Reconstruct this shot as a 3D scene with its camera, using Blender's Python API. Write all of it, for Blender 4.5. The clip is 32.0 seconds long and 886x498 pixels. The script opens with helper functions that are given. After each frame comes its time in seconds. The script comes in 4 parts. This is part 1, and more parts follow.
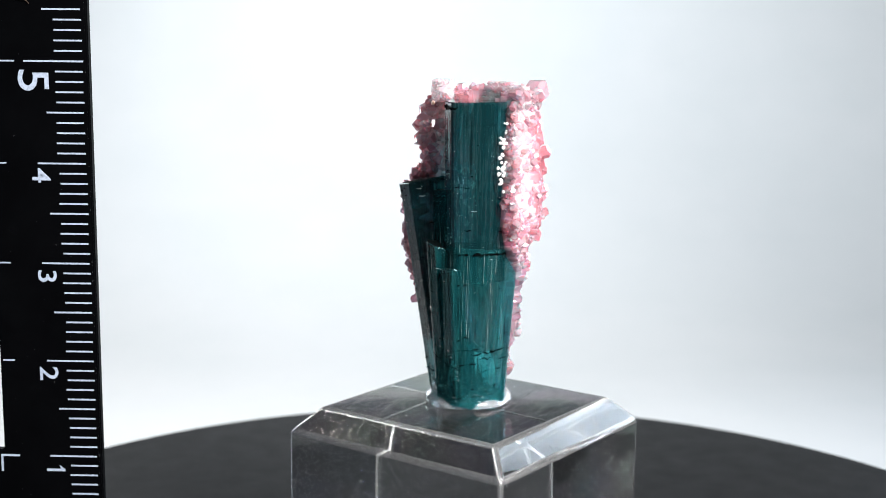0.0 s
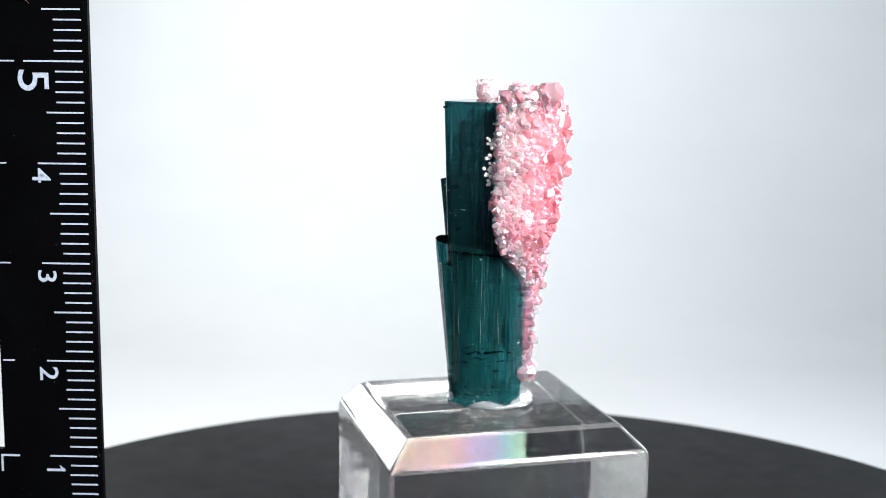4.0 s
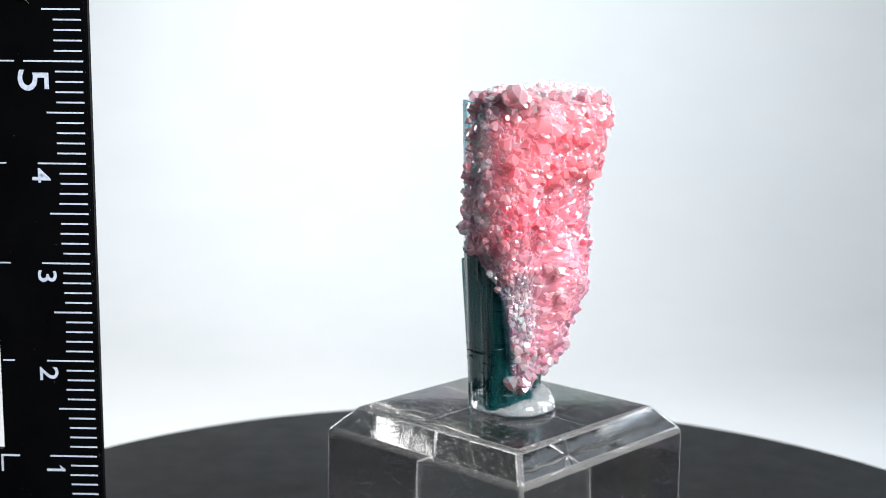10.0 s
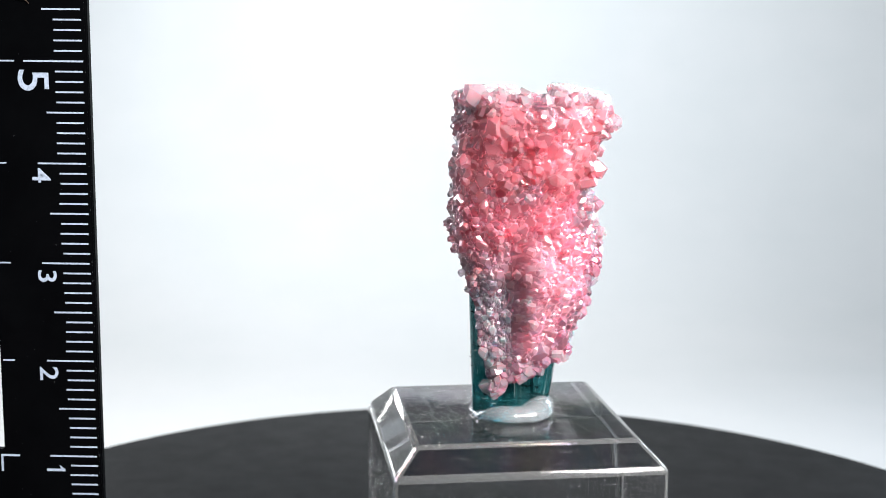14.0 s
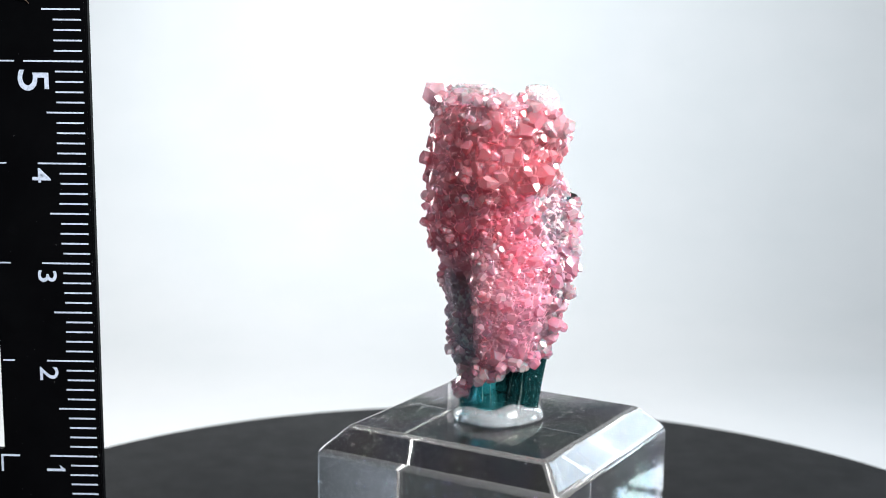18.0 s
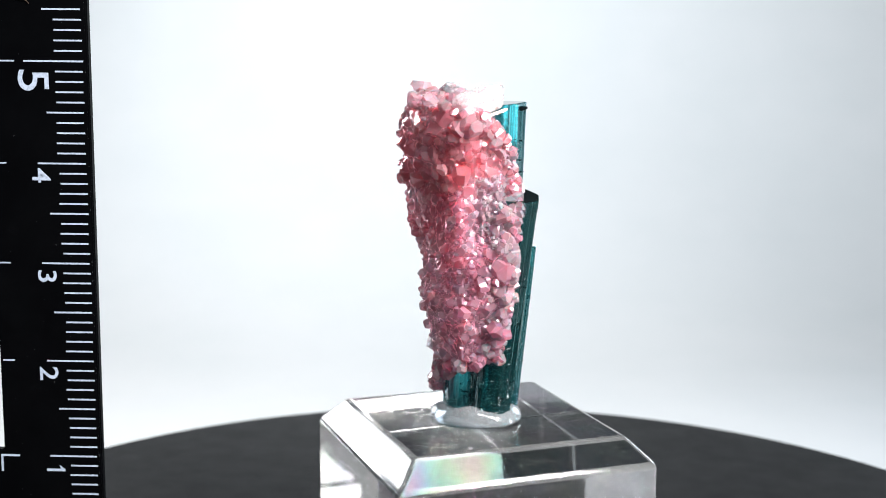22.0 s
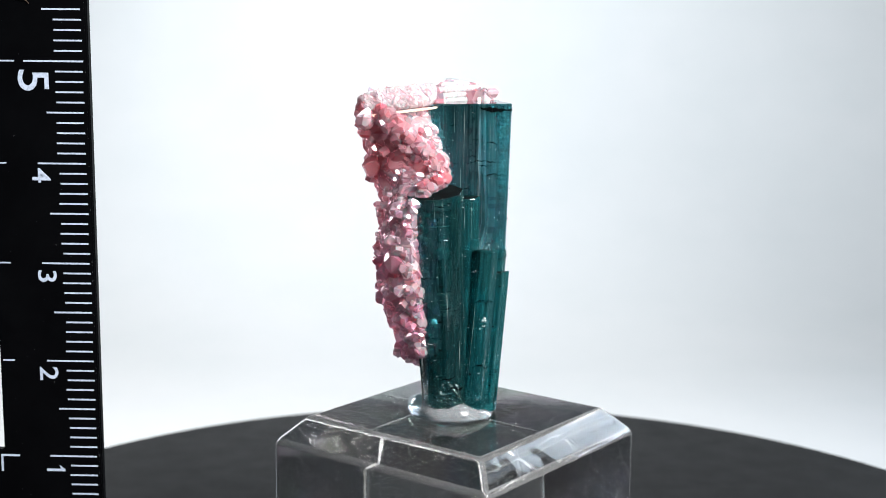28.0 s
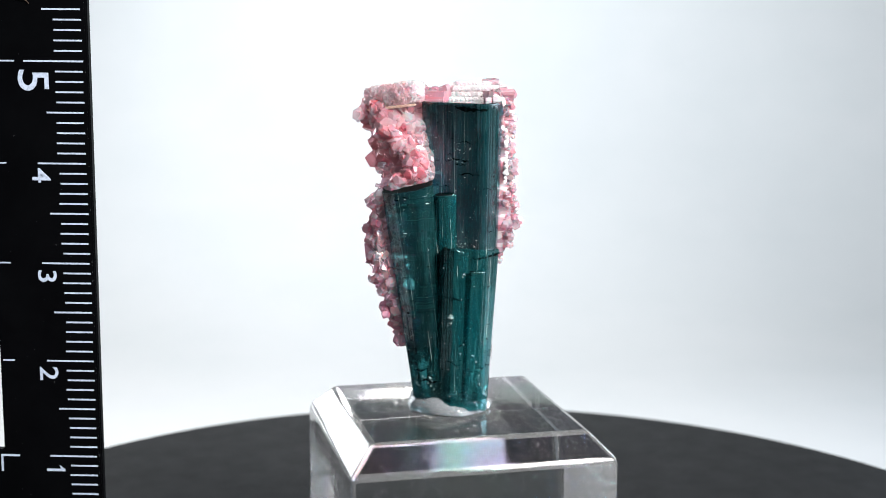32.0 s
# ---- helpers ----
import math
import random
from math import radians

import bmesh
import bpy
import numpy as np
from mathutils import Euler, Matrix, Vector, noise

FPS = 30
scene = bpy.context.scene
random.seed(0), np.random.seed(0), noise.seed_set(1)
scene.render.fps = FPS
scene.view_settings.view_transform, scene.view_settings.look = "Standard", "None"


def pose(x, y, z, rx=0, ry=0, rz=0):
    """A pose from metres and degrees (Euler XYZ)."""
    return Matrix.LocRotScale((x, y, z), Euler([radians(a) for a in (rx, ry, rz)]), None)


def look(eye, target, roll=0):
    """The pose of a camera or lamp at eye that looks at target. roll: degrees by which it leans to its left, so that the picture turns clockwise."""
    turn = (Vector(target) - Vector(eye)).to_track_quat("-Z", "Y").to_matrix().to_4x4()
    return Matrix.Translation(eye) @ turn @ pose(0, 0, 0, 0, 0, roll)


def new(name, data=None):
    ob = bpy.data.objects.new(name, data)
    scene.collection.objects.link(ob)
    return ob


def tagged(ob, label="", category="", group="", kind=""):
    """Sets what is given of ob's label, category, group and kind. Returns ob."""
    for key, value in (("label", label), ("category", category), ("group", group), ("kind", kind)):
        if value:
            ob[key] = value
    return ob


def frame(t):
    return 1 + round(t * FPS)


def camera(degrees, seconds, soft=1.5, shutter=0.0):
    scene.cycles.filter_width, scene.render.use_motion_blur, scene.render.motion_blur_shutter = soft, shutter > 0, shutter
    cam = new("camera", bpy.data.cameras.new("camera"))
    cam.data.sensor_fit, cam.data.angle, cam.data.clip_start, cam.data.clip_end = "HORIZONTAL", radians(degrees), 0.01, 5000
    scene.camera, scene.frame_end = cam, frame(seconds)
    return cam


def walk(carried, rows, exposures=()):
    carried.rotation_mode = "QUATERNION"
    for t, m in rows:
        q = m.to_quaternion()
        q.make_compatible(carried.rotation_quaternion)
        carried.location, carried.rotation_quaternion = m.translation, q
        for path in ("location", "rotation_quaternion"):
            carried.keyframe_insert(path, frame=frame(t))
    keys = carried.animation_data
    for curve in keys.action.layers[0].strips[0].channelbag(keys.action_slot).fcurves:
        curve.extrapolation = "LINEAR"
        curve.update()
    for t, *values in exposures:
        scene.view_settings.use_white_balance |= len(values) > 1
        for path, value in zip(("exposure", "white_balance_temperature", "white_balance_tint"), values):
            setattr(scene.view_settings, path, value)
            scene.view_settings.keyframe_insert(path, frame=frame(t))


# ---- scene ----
import itertools

CM = 0.01
STAND_TOP = 1.936          # height of the acrylic top over the turntable, cm
TURN_RATE = -9.680         # degrees a second, clockwise from above
SECONDS = 32.0

# ---- camera: stands still on its tripod ----
cam = camera(35.91, SECONDS, soft=0.6)
EYE = Vector((0.0, -13.301, 3.847 + STAND_TOP)) * CM
YAW, PITCH, ROLL = radians(-1.713), radians(9.517), 0.553
AIM = Vector((math.sin(YAW) * math.cos(PITCH), math.cos(YAW) * math.cos(PITCH), -math.sin(PITCH)))
cam.data.dof.use_dof, cam.data.dof.focus_distance, cam.data.dof.aperture_fstop = True, 13.2 * CM, 46.0
view = look(EYE, EYE + AIM, ROLL)
walk(cam, [(0.0, view), (SECONDS, view)], exposures=[(0.0, 0.0), (SECONDS, 0.0)])

# ---- light: a white sweep in a small photo tent, a softbox on each side ----
world = bpy.data.worlds.new("tent")
scene.world = world
world.use_nodes = True
world.node_tree.nodes["Background"].inputs[0].default_value = (0.8, 0.9, 1.0, 1)
world.node_tree.nodes["Background"].inputs[1].default_value = 0.17


def softbox(name, eye, target, wide, high, watts, colour, spread):
    """A rectangular lamp with a grid; eye, target and sizes in cm, spread in degrees."""
    lamp = bpy.data.lights.new(name, "AREA")
    lamp.shape, lamp.size, lamp.size_y, lamp.energy, lamp.color = "RECTANGLE", wide * CM, high * CM, watts, colour
    lamp.spread = radians(spread)
    ob = new(name, lamp)
    ob.matrix_world = look(Vector(eye) * CM, Vector(target) * CM)
    return ob


softbox("softbox_right", (11, -10, 14), (0, 0, 3.5), 8, 10, 0.31, (1.0, 0.98, 0.96), 80)
softbox("softbox_left", (-19, 19, 9.5), (0, 0, 2.5), 12, 14, 0.08, (0.93, 0.96, 1.0), 70)
softbox("softbox_behind", (19, 17.5, 10.5), (0, 0, 2.0), 12, 16, 0.08, (0.74, 0.87, 1.0), 70)
softbox("sweep_lamp", (-13.5, 17.4, 27.2), (10.8, 38.5, 3.3), 12, 10, 0.54, (0.905, 0.96, 1.0), 116)

# ---- materials ----


def material(name):
    mat = bpy.data.materials.new(name)
    mat.use_nodes = True
    tree = mat.node_tree
    return mat, tree, tree.nodes["Principled BSDF"]


def node(tree, kind, **values):
    n = tree.nodes.new(kind)
    for key, value in values.items():
        n.inputs[key.replace("_", " ")].default_value = value
    return n


def ramp(tree, source, stops):
    r = tree.nodes.new("ShaderNodeValToRGB")
    r.color_ramp.elements[0].position, r.color_ramp.elements[0].color = stops[0][0], (*stops[0][1], 1)
    r.color_ramp.elements[1].position, r.color_ramp.elements[1].color = stops[-1][0], (*stops[-1][1], 1)
    for at, colour in stops[1:-1]:
        r.color_ramp.elements.new(at).color = (*colour, 1)
    tree.links.new(source, r.inputs[0])
    return r


def coords(tree, scale):
    c = tree.nodes.new("ShaderNodeTexCoord")
    m = tree.nodes.new("ShaderNodeMapping")
    m.inputs["Scale"].default_value = scale
    tree.links.new(c.outputs["Object"], m.inputs["Vector"])
    return m.outputs["Vector"]


def grain(tree, scale, size, detail=4.0, rough=0.6):
    n = node(tree, "ShaderNodeTexNoise", Scale=size, Detail=detail, Roughness=rough)
    tree.links.new(coords(tree, scale), n.inputs["Vector"])
    return n.outputs["Fac"]


def bump(tree, shader, source, strength, distance):
    b = node(tree, "ShaderNodeBump", Strength=strength, Distance=distance)
    tree.links.new(source, b.inputs["Height"])
    tree.links.new(b.outputs["Normal"], shader.inputs["Normal"])
    return b


def paper_material():
    mat, tree, p = material("white_paper")
    p.inputs["Roughness"].default_value = 0.9
    r = ramp(tree, grain(tree, (1, 1, 1), 30), [(0.3, (0.80, 0.82, 0.83)), (0.7, (0.84, 0.85, 0.86))])
    tree.links.new(r.outputs[0], p.inputs["Base Color"])
    return mat


def black_plate_material():
    mat, tree, p = material("black_turntable_plastic")
    r = ramp(tree, grain(tree, (1, 1, 1), 90), [(0.3, (0.0035, 0.0035, 0.0038)), (0.7, (0.006, 0.006, 0.0063))])
    tree.links.new(r.outputs[0], p.inputs["Base Color"])
    p.inputs["Specular IOR Level"].default_value = 0.1
    q = ramp(tree, grain(tree, (1, 1, 1), 260), [(0.3, (0.36,) * 3), (0.7, (0.44,) * 3)])
    tree.links.new(q.outputs[0], p.inputs["Roughness"])
    bump(tree, p, grain(tree, (1, 1, 1), 2500), 0.12, 0.0002)
    return mat


def acrylic_material():
    mat, tree, p = material("clear_acrylic")
    p.inputs["Base Color"].default_value = (0.97, 0.98, 0.985, 1)
    haze = ramp(tree, grain(tree, (1, 0.12, 1), 700, 4.0, 0.7), [(0.4, (0.9995,) * 3), (0.8, (0.99,) * 3)])
    tree.links.new(haze.outputs[0], p.inputs["Transmission Weight"])
    p.inputs["IOR"].default_value = 1.49
    scratch = node(tree, "ShaderNodeTexVoronoi", Scale=900.0)
    scratch.feature = "DISTANCE_TO_EDGE"
    tree.links.new(coords(tree, (1.0, 0.25, 0.6)), scratch.inputs["Vector"])
    fine = ramp(tree, scratch.outputs["Distance"], [(0.0, (0.16,) * 3), (0.05, (0.03,) * 3)])
    tree.links.new(fine.outputs[0], p.inputs["Roughness"])
    bump(tree, p, grain(tree, (1, 1, 1), 350), 0.02, 0.0002)
    film = node(tree, "ShaderNodeMapRange", To_Min=300.0, To_Max=900.0)
    tree.links.new(grain(tree, (1, 1, 0.3), 120, 1.0), film.inputs["Value"])
    tree.links.new(film.outputs[0], p.inputs["Thin Film Thickness"])
    p.inputs["Thin Film IOR"].default_value = 1.58
    return mat


def milled_material():
    """Acrylic with the fine marks of the mill along its slopes: hazy, slightly rough."""
    mat, tree, p = material("milled_acrylic")
    p.inputs["Base Color"].default_value = (0.93, 0.955, 0.98, 1)
    p.inputs["IOR"].default_value = 1.49
    marks = grain(tree, (0.25, 0.25, 1), 2600, 5.0, 0.7)
    haze = ramp(tree, marks, [(0.4, (0.999,) * 3), (0.7, (0.992,) * 3)])
    tree.links.new(haze.outputs[0], p.inputs["Transmission Weight"])
    dull = ramp(tree, marks, [(0.3, (0.02,) * 3), (0.7, (0.04,) * 3)])
    tree.links.new(dull.outputs[0], p.inputs["Roughness"])
    bump(tree, p, grain(tree, (1, 1, 1), 160, 2.0), 0.05, 0.002)
    return mat


def bright_edge_material():
    # polished edges: a whitish rough share paints in their bright highlight lines
    mat, tree, p = material("acrylic_edge_highlight")
    r = ramp(tree, grain(tree, (1, 1, 1), 900), [(0.3, (0.93, 0.94, 0.95)), (0.7, (0.97, 0.98, 0.98))])
    tree.links.new(r.outputs[0], p.inputs["Base Color"])
    p.inputs["Transmission Weight"].default_value = 0.93
    p.inputs["IOR"].default_value = 1.49
    p.inputs["Roughness"].default_value = 0.12
    return mat


def tourmaline_material(name, dark, mid, light, clear, through_share=0.32):
    """Deep blue-green crystal, striated down its length, with cloudy zones and healed cracks."""
    mat, tree, p = material(name)
    streak = grain(tree, (1, 1, 0.008), 4200, 3.0, 0.6)
    cloud = grain(tree, (1, 1, 0.22), 520, 4.0, 0.6)
    mix = node(tree, "ShaderNodeMath")
    mix.operation = "ADD"
    tree.links.new(streak, mix.inputs[0])
    tree.links.new(cloud, mix.inputs[1])
    r = ramp(tree, mix.outputs[0], [(0.74, dark), (1.0, mid), (1.32, light)])
    # dark level bands where the growth paused
    band = ramp(tree, grain(tree, (0.06, 0.06, 1), 900, 4.0, 0.7), [(0.30, (0.45,) * 3), (0.42, (1.0,) * 3)])
    m = tree.nodes.new("ShaderNodeMix")
    m.data_type, m.blend_type = "RGBA", "MULTIPLY"
    m.inputs["Factor"].default_value = 1.0
    tree.links.new(r.outputs[0], m.inputs["A"])
    tree.links.new(band.outputs[0], m.inputs["B"])
    # pale healed patches with a cloudy outline
    patch = ramp(tree, grain(tree, (1, 1, 0.35), 420, 6.0, 0.7), [(0.66, (0.0,) * 3), (0.80, (0.35,) * 3)])
    pale = tree.nodes.new("ShaderNodeMix")
    pale.data_type = "RGBA"
    pale.inputs["B"].default_value = (0.10, 0.36, 0.33, 1)
    tree.links.new(patch.outputs[0], pale.inputs["Factor"])
    tree.links.new(m.outputs["Result"], pale.inputs["A"])
    colour = pale.outputs["Result"]
    tree.links.new(colour, p.inputs["Base Color"])
    p.inputs["Transmission Weight"].default_value = clear
    p.inputs["IOR"].default_value = 1.5
    q = ramp(tree, grain(tree, (1, 1, 0.1), 500), [(0.35, (0.02,) * 3), (0.8, (0.08,) * 3)])
    tree.links.new(q.outputs[0], p.inputs["Roughness"])
    bump(tree, p, streak, 0.05, 0.0002)
    # part of the light goes straight through, coloured on its way
    pass_on = tree.nodes.new("ShaderNodeBsdfTransparent")
    tint = node(tree, "ShaderNodeGamma", Gamma=0.5)
    both = tree.nodes.new("ShaderNodeMixShader")
    both.inputs[0].default_value = through_share
    for source, target in ((colour, tint.inputs["Color"]), (tint.outputs[0], pass_on.inputs["Color"]), (p.outputs[0], both.inputs[1]), (pass_on.outputs[0], both.inputs[2]),
                           (both.outputs[0], tree.nodes["Material Output"].inputs["Surface"])):
        tree.links.new(source, target)
    return mat


def cap_material():
    """Glossy prism ends; the dark reflection seen on them is put into a nearly black colour."""
    mat, tree, p = material("black_tourmaline_end")
    r = ramp(tree, grain(tree, (1, 1, 1), 700), [(0.3, (0.0015, 0.002, 0.002)), (0.7, (0.004, 0.005, 0.005))])
    tree.links.new(r.outputs[0], p.inputs["Base Color"])
    p.inputs["Roughness"].default_value = 0.08
    p.inputs["IOR"].default_value = 1.62
    bump(tree, p, grain(tree, (1, 1, 1), 350), 0.12, 0.0003)
    return mat


def flaw_material():
    """Cracks in the dark stone that swallow the light; also the dark reflection painted on broken tops."""
    mat, tree, p = material("dark_crack_and_reflection")
    r = ramp(tree, grain(tree, (1, 1, 1), 900), [(0.3, (0.0008, 0.0012, 0.0014)), (0.7, (0.002, 0.005, 0.0055))])
    tree.links.new(r.outputs[0], p.inputs["Base Color"])
    p.inputs["Roughness"].default_value = 0.7
    p.inputs["Specular IOR Level"].default_value = 0.03
    return mat


def pink_material(name, light, deep, clear, through_share, rough=0.06, glow=0.0009, ior=1.40, grown=False, mirror=0.0):
    """Crystal between milky and clear: light and deep colours from piece to piece; clear is the share that refracts like glass, the
    rest glows from within; through_share of the light goes straight on; mirror is the share that flat inner faces throw back."""
    mat, tree, p = material(name)
    if grown:
        # crystals grown together carry their own number
        own = tree.nodes.new("ShaderNodeAttribute")
        own.attribute_name = "crystal"
        which = own.outputs["Fac"]
    else:
        info = tree.nodes.new("ShaderNodeObjectInfo")
        geo = tree.nodes.new("ShaderNodeNewGeometry")
        add = node(tree, "ShaderNodeMath")
        add.operation = "ADD"
        tree.links.new(info.outputs["Random"], add.inputs[0])
        tree.links.new(geo.outputs["Random Per Island"], add.inputs[1])
        part_ = node(tree, "ShaderNodeMath")
        part_.operation = "FRACT"
        tree.links.new(add.outputs[0], part_.inputs[0])
        which = part_.outputs[0]
    r = ramp(tree, which, [(0.0, light), (1.0, deep)])
    n = ramp(tree, grain(tree, (1, 1, 1), 600, 3.0), [(0.3, (0.86,) * 3), (0.65, (1.0,) * 3)])
    m = tree.nodes.new("ShaderNodeMix")
    m.data_type, m.blend_type = "RGBA", "MULTIPLY"
    m.inputs["Factor"].default_value = 1.0
    tree.links.new(r.outputs[0], m.inputs["A"])
    tree.links.new(n.outputs[0], m.inputs["B"])
    colour = m.outputs["Result"]
    tree.links.new(colour, p.inputs["Base Color"])
    p.inputs["Roughness"].default_value = rough
    p.inputs["IOR"].default_value = ior
    p.inputs["Coat Weight"].default_value = 0.25
    p.inputs["Coat Roughness"].default_value = 0.02
    p.inputs["Coat IOR"].default_value = 1.6
    p.inputs["Transmission Weight"].default_value = clear
    p.inputs["Metallic"].default_value = mirror
    if glow:
        p.inputs["Subsurface Weight"].default_value = 1.0
        p.inputs["Subsurface Radius"].default_value = (1.0, 0.45, 0.5)
        p.inputs["Subsurface Scale"].default_value = glow
    pass_on = tree.nodes.new("ShaderNodeBsdfTransparent")
    tint = node(tree, "ShaderNodeGamma", Gamma=0.4)
    both = tree.nodes.new("ShaderNodeMixShader")
    both.inputs[0].default_value = through_share
    for source, target in ((colour, tint.inputs["Color"]), (tint.outputs[0], pass_on.inputs["Color"]), (p.outputs[0], both.inputs[1]), (pass_on.outputs[0], both.inputs[2]),
                           (both.outputs[0], tree.nodes["Material Output"].inputs["Surface"])):
        tree.links.new(source, target)
    return mat


def glue_material():
    mat, tree, p = material("milky_putty")
    r = ramp(tree, grain(tree, (1, 1, 1), 300), [(0.3, (0.66, 0.71, 0.76)), (0.7, (0.80, 0.84, 0.88))])
    tree.links.new(r.outputs[0], p.inputs["Base Color"])
    p.inputs["Roughness"].default_value = 0.12
    p.inputs["Transmission Weight"].default_value = 0.82
    p.inputs["IOR"].default_value = 1.45
    return mat


def ruler_material():
    mat, tree, p = material("black_ruler_plastic")
    r = ramp(tree, grain(tree, (1, 1, 1), 200), [(0.3, (0.001, 0.0011, 0.0015)), (0.7, (0.0018, 0.002, 0.0025))])
    tree.links.new(r.outputs[0], p.inputs["Base Color"])
    p.inputs["Roughness"].default_value = 0.45
    p.inputs["Specular IOR Level"].default_value = 0.03
    bump(tree, p, grain(tree, (1, 1, 1), 1500), 0.05, 0.0001)
    return mat


def ink_material():
    mat, tree, p = material("white_ruler_ink")
    r = ramp(tree, grain(tree, (1, 1, 1), 4000, 3.0, 0.7), [(0.3, (0.26, 0.32, 0.42)), (0.55, (0.46, 0.53, 0.66))])
    tree.links.new(r.outputs[0], p.inputs["Base Color"])
    p.inputs["Roughness"].default_value = 0.6
    return mat


def plain_material(name, low, high, rough):
    mat, tree, p = material(name)
    r = ramp(tree, grain(tree, (1, 1, 1), 2500), [(0.35, low), (0.65, high)])
    tree.links.new(r.outputs[0], p.inputs["Base Color"])
    p.inputs["Roughness"].default_value = rough
    return mat


STAIN = plain_material("yellowish_stain", (0.72, 0.54, 0.42), (0.82, 0.68, 0.55), 0.4)
DUST_AND_SHINE, FIBRE = plain_material("dust_and_edge_shine", (0.05, 0.052, 0.058), (0.16, 0.165, 0.18), 0.5), plain_material("brown_fibre", (0.05, 0.03, 0.02), (0.09, 0.06, 0.04), 0.7)
PAPER, PLATE, ACRYLIC = paper_material(), black_plate_material(), acrylic_material()
TEAL = tourmaline_material("teal_tourmaline", (0.009, 0.076, 0.093), (0.022, 0.200, 0.230), (0.08, 0.42, 0.455), 0.93, 0.22)
BRIGHT = tourmaline_material("bright_teal_tourmaline", (0.008, 0.090, 0.104), (0.020, 0.215, 0.240), (0.06, 0.40, 0.42), 0.86, 0.3)
DEEP = tourmaline_material("deep_teal_tourmaline", (0.007, 0.046, 0.056), (0.018, 0.130, 0.142), (0.05, 0.27, 0.275), 0.90, 0.15)
CORAL = pink_material("coral_pink_crystal", (0.97, 0.50, 0.56), (0.96, 0.38, 0.45), 0.68, 0.2, 0.02, 0.0004, 1.46, mirror=0.14)
ROSE = pink_material("rose_crystal", (0.97, 0.52, 0.60), (0.95, 0.38, 0.47), 0.68, 0.2, 0.02, 0.0004, 1.46, mirror=0.14)
PINK = pink_material("pink_crystal", (0.97, 0.64, 0.70), (0.96, 0.48, 0.56), 0.68, 0.2, 0.02, 0.0004, 1.46, mirror=0.14)
LILAC = pink_material("pale_lilac_crystal", (0.98, 0.80, 0.85), (0.96, 0.64, 0.73), 0.72, 0.28, 0.02, 0.0004, 1.46, mirror=0.14)
ORCHID = pink_material("orchid_pink_crystal", (0.94, 0.60, 0.73), (0.92, 0.46, 0.59), 0.68, 0.2, 0.02, 0.0004, 1.46, mirror=0.14)
ICE = pink_material("clear_icy_crystal", (0.97, 0.88, 0.91), (0.96, 0.76, 0.82), 0.76, 0.28, 0.02, 0.0004, 1.46, mirror=0.14)
FROST = pink_material("frosty_white_crystal", (0.92, 0.92, 0.93), (0.92, 0.88, 0.9), 0.3, 0.1, 0.3, 0.0)
GLINT = pink_material("bright_fracture_and_glint", (0.72, 0.88, 0.86), (0.62, 0.80, 0.80), 0.6, 0.2, 0.05, 0.0)
PALE = pink_material("pale_cleaved_crystal", (0.94, 0.76, 0.80), (0.93, 0.66, 0.71), 0.45, 0.12, 0.06, 0.002)
CRUST_CORAL = pink_material("coral_crust", (0.97, 0.51, 0.57), (0.95, 0.36, 0.43), 0.78, 0.12, 0.03, 0.0005, 1.54, True, 0.11)
CRUST_ROSE = pink_material("rose_crust", (0.96, 0.45, 0.54), (0.92, 0.27, 0.37), 0.78, 0.12, 0.03, 0.0005, 1.54, True, 0.11)
CRUST_PINK = pink_material("pink_crust", (0.98, 0.66, 0.73), (0.96, 0.51, 0.60), 0.78, 0.12, 0.03, 0.0005, 1.54, True, 0.11)
CRUST_ORCHID = pink_material("orchid_crust", (0.94, 0.62, 0.74), (0.91, 0.47, 0.60), 0.80, 0.12, 0.03, 0.0005, 1.54, True, 0.11)
CRUST_CLEAR = pink_material("clear_crust", (0.95, 0.70, 0.80), (0.92, 0.53, 0.67), 0.82, 0.15, 0.03, 0.0005, 1.54, True, 0.11)
CRUST_ICE = pink_material("icy_crust", (0.97, 0.90, 0.92), (0.95, 0.78, 0.84), 0.68, 0.15, 0.03, 0.0005, 1.54, True, 0.11)
WALL_ROSE = pink_material("rose_crust_end", (0.99, 0.68, 0.71), (0.98, 0.52, 0.57), 0.5, 0.1, 0.0, 0.0005, 1.54, True, 0.2)
WALL_PALE = pink_material("pale_crust_end", (0.99, 0.82, 0.85), (0.98, 0.68, 0.74), 0.6, 0.1, 0.0, 0.0005, 1.54, True, 0.2)
WALL_LILAC = pink_material("lilac_crust_end", (0.97, 0.78, 0.87), (0.94, 0.60, 0.73), 0.7, 0.15, 0.0, 0.0004, 1.54, True, 0.25)
CORE_PINK = pink_material("coral_core", (0.98, 0.53, 0.59), (0.98, 0.53, 0.59), 0.0, 0.0, 0.3, 0.0012)
CORE_PALE = pink_material("orchid_core", (0.93, 0.52, 0.63), (0.93, 0.52, 0.63), 0.0, 0.0, 0.3, 0.0012)
BRIGHT_EDGE, MILLED, CAP, FLAW = bright_edge_material(), milled_material(), cap_material(), flaw_material()
GLUE, RULER, INK = glue_material(), ruler_material(), ink_material()

# ---- helpers of this scene ----


def mesh_of(name, bm, mat):
    """Turns a bmesh in cm into a mesh in metres."""
    bmesh.ops.scale(bm, vec=(CM, CM, CM), verts=bm.verts)
    me = bpy.data.meshes.new(name)
    bm.to_mesh(me)
    bm.free()
    me.materials.append(mat)
    return me


def part(name, bm, mat, parent, label=""):
    ob = new(name, mesh_of(name, bm, mat))
    ob.parent = parent
    return tagged(ob, label)


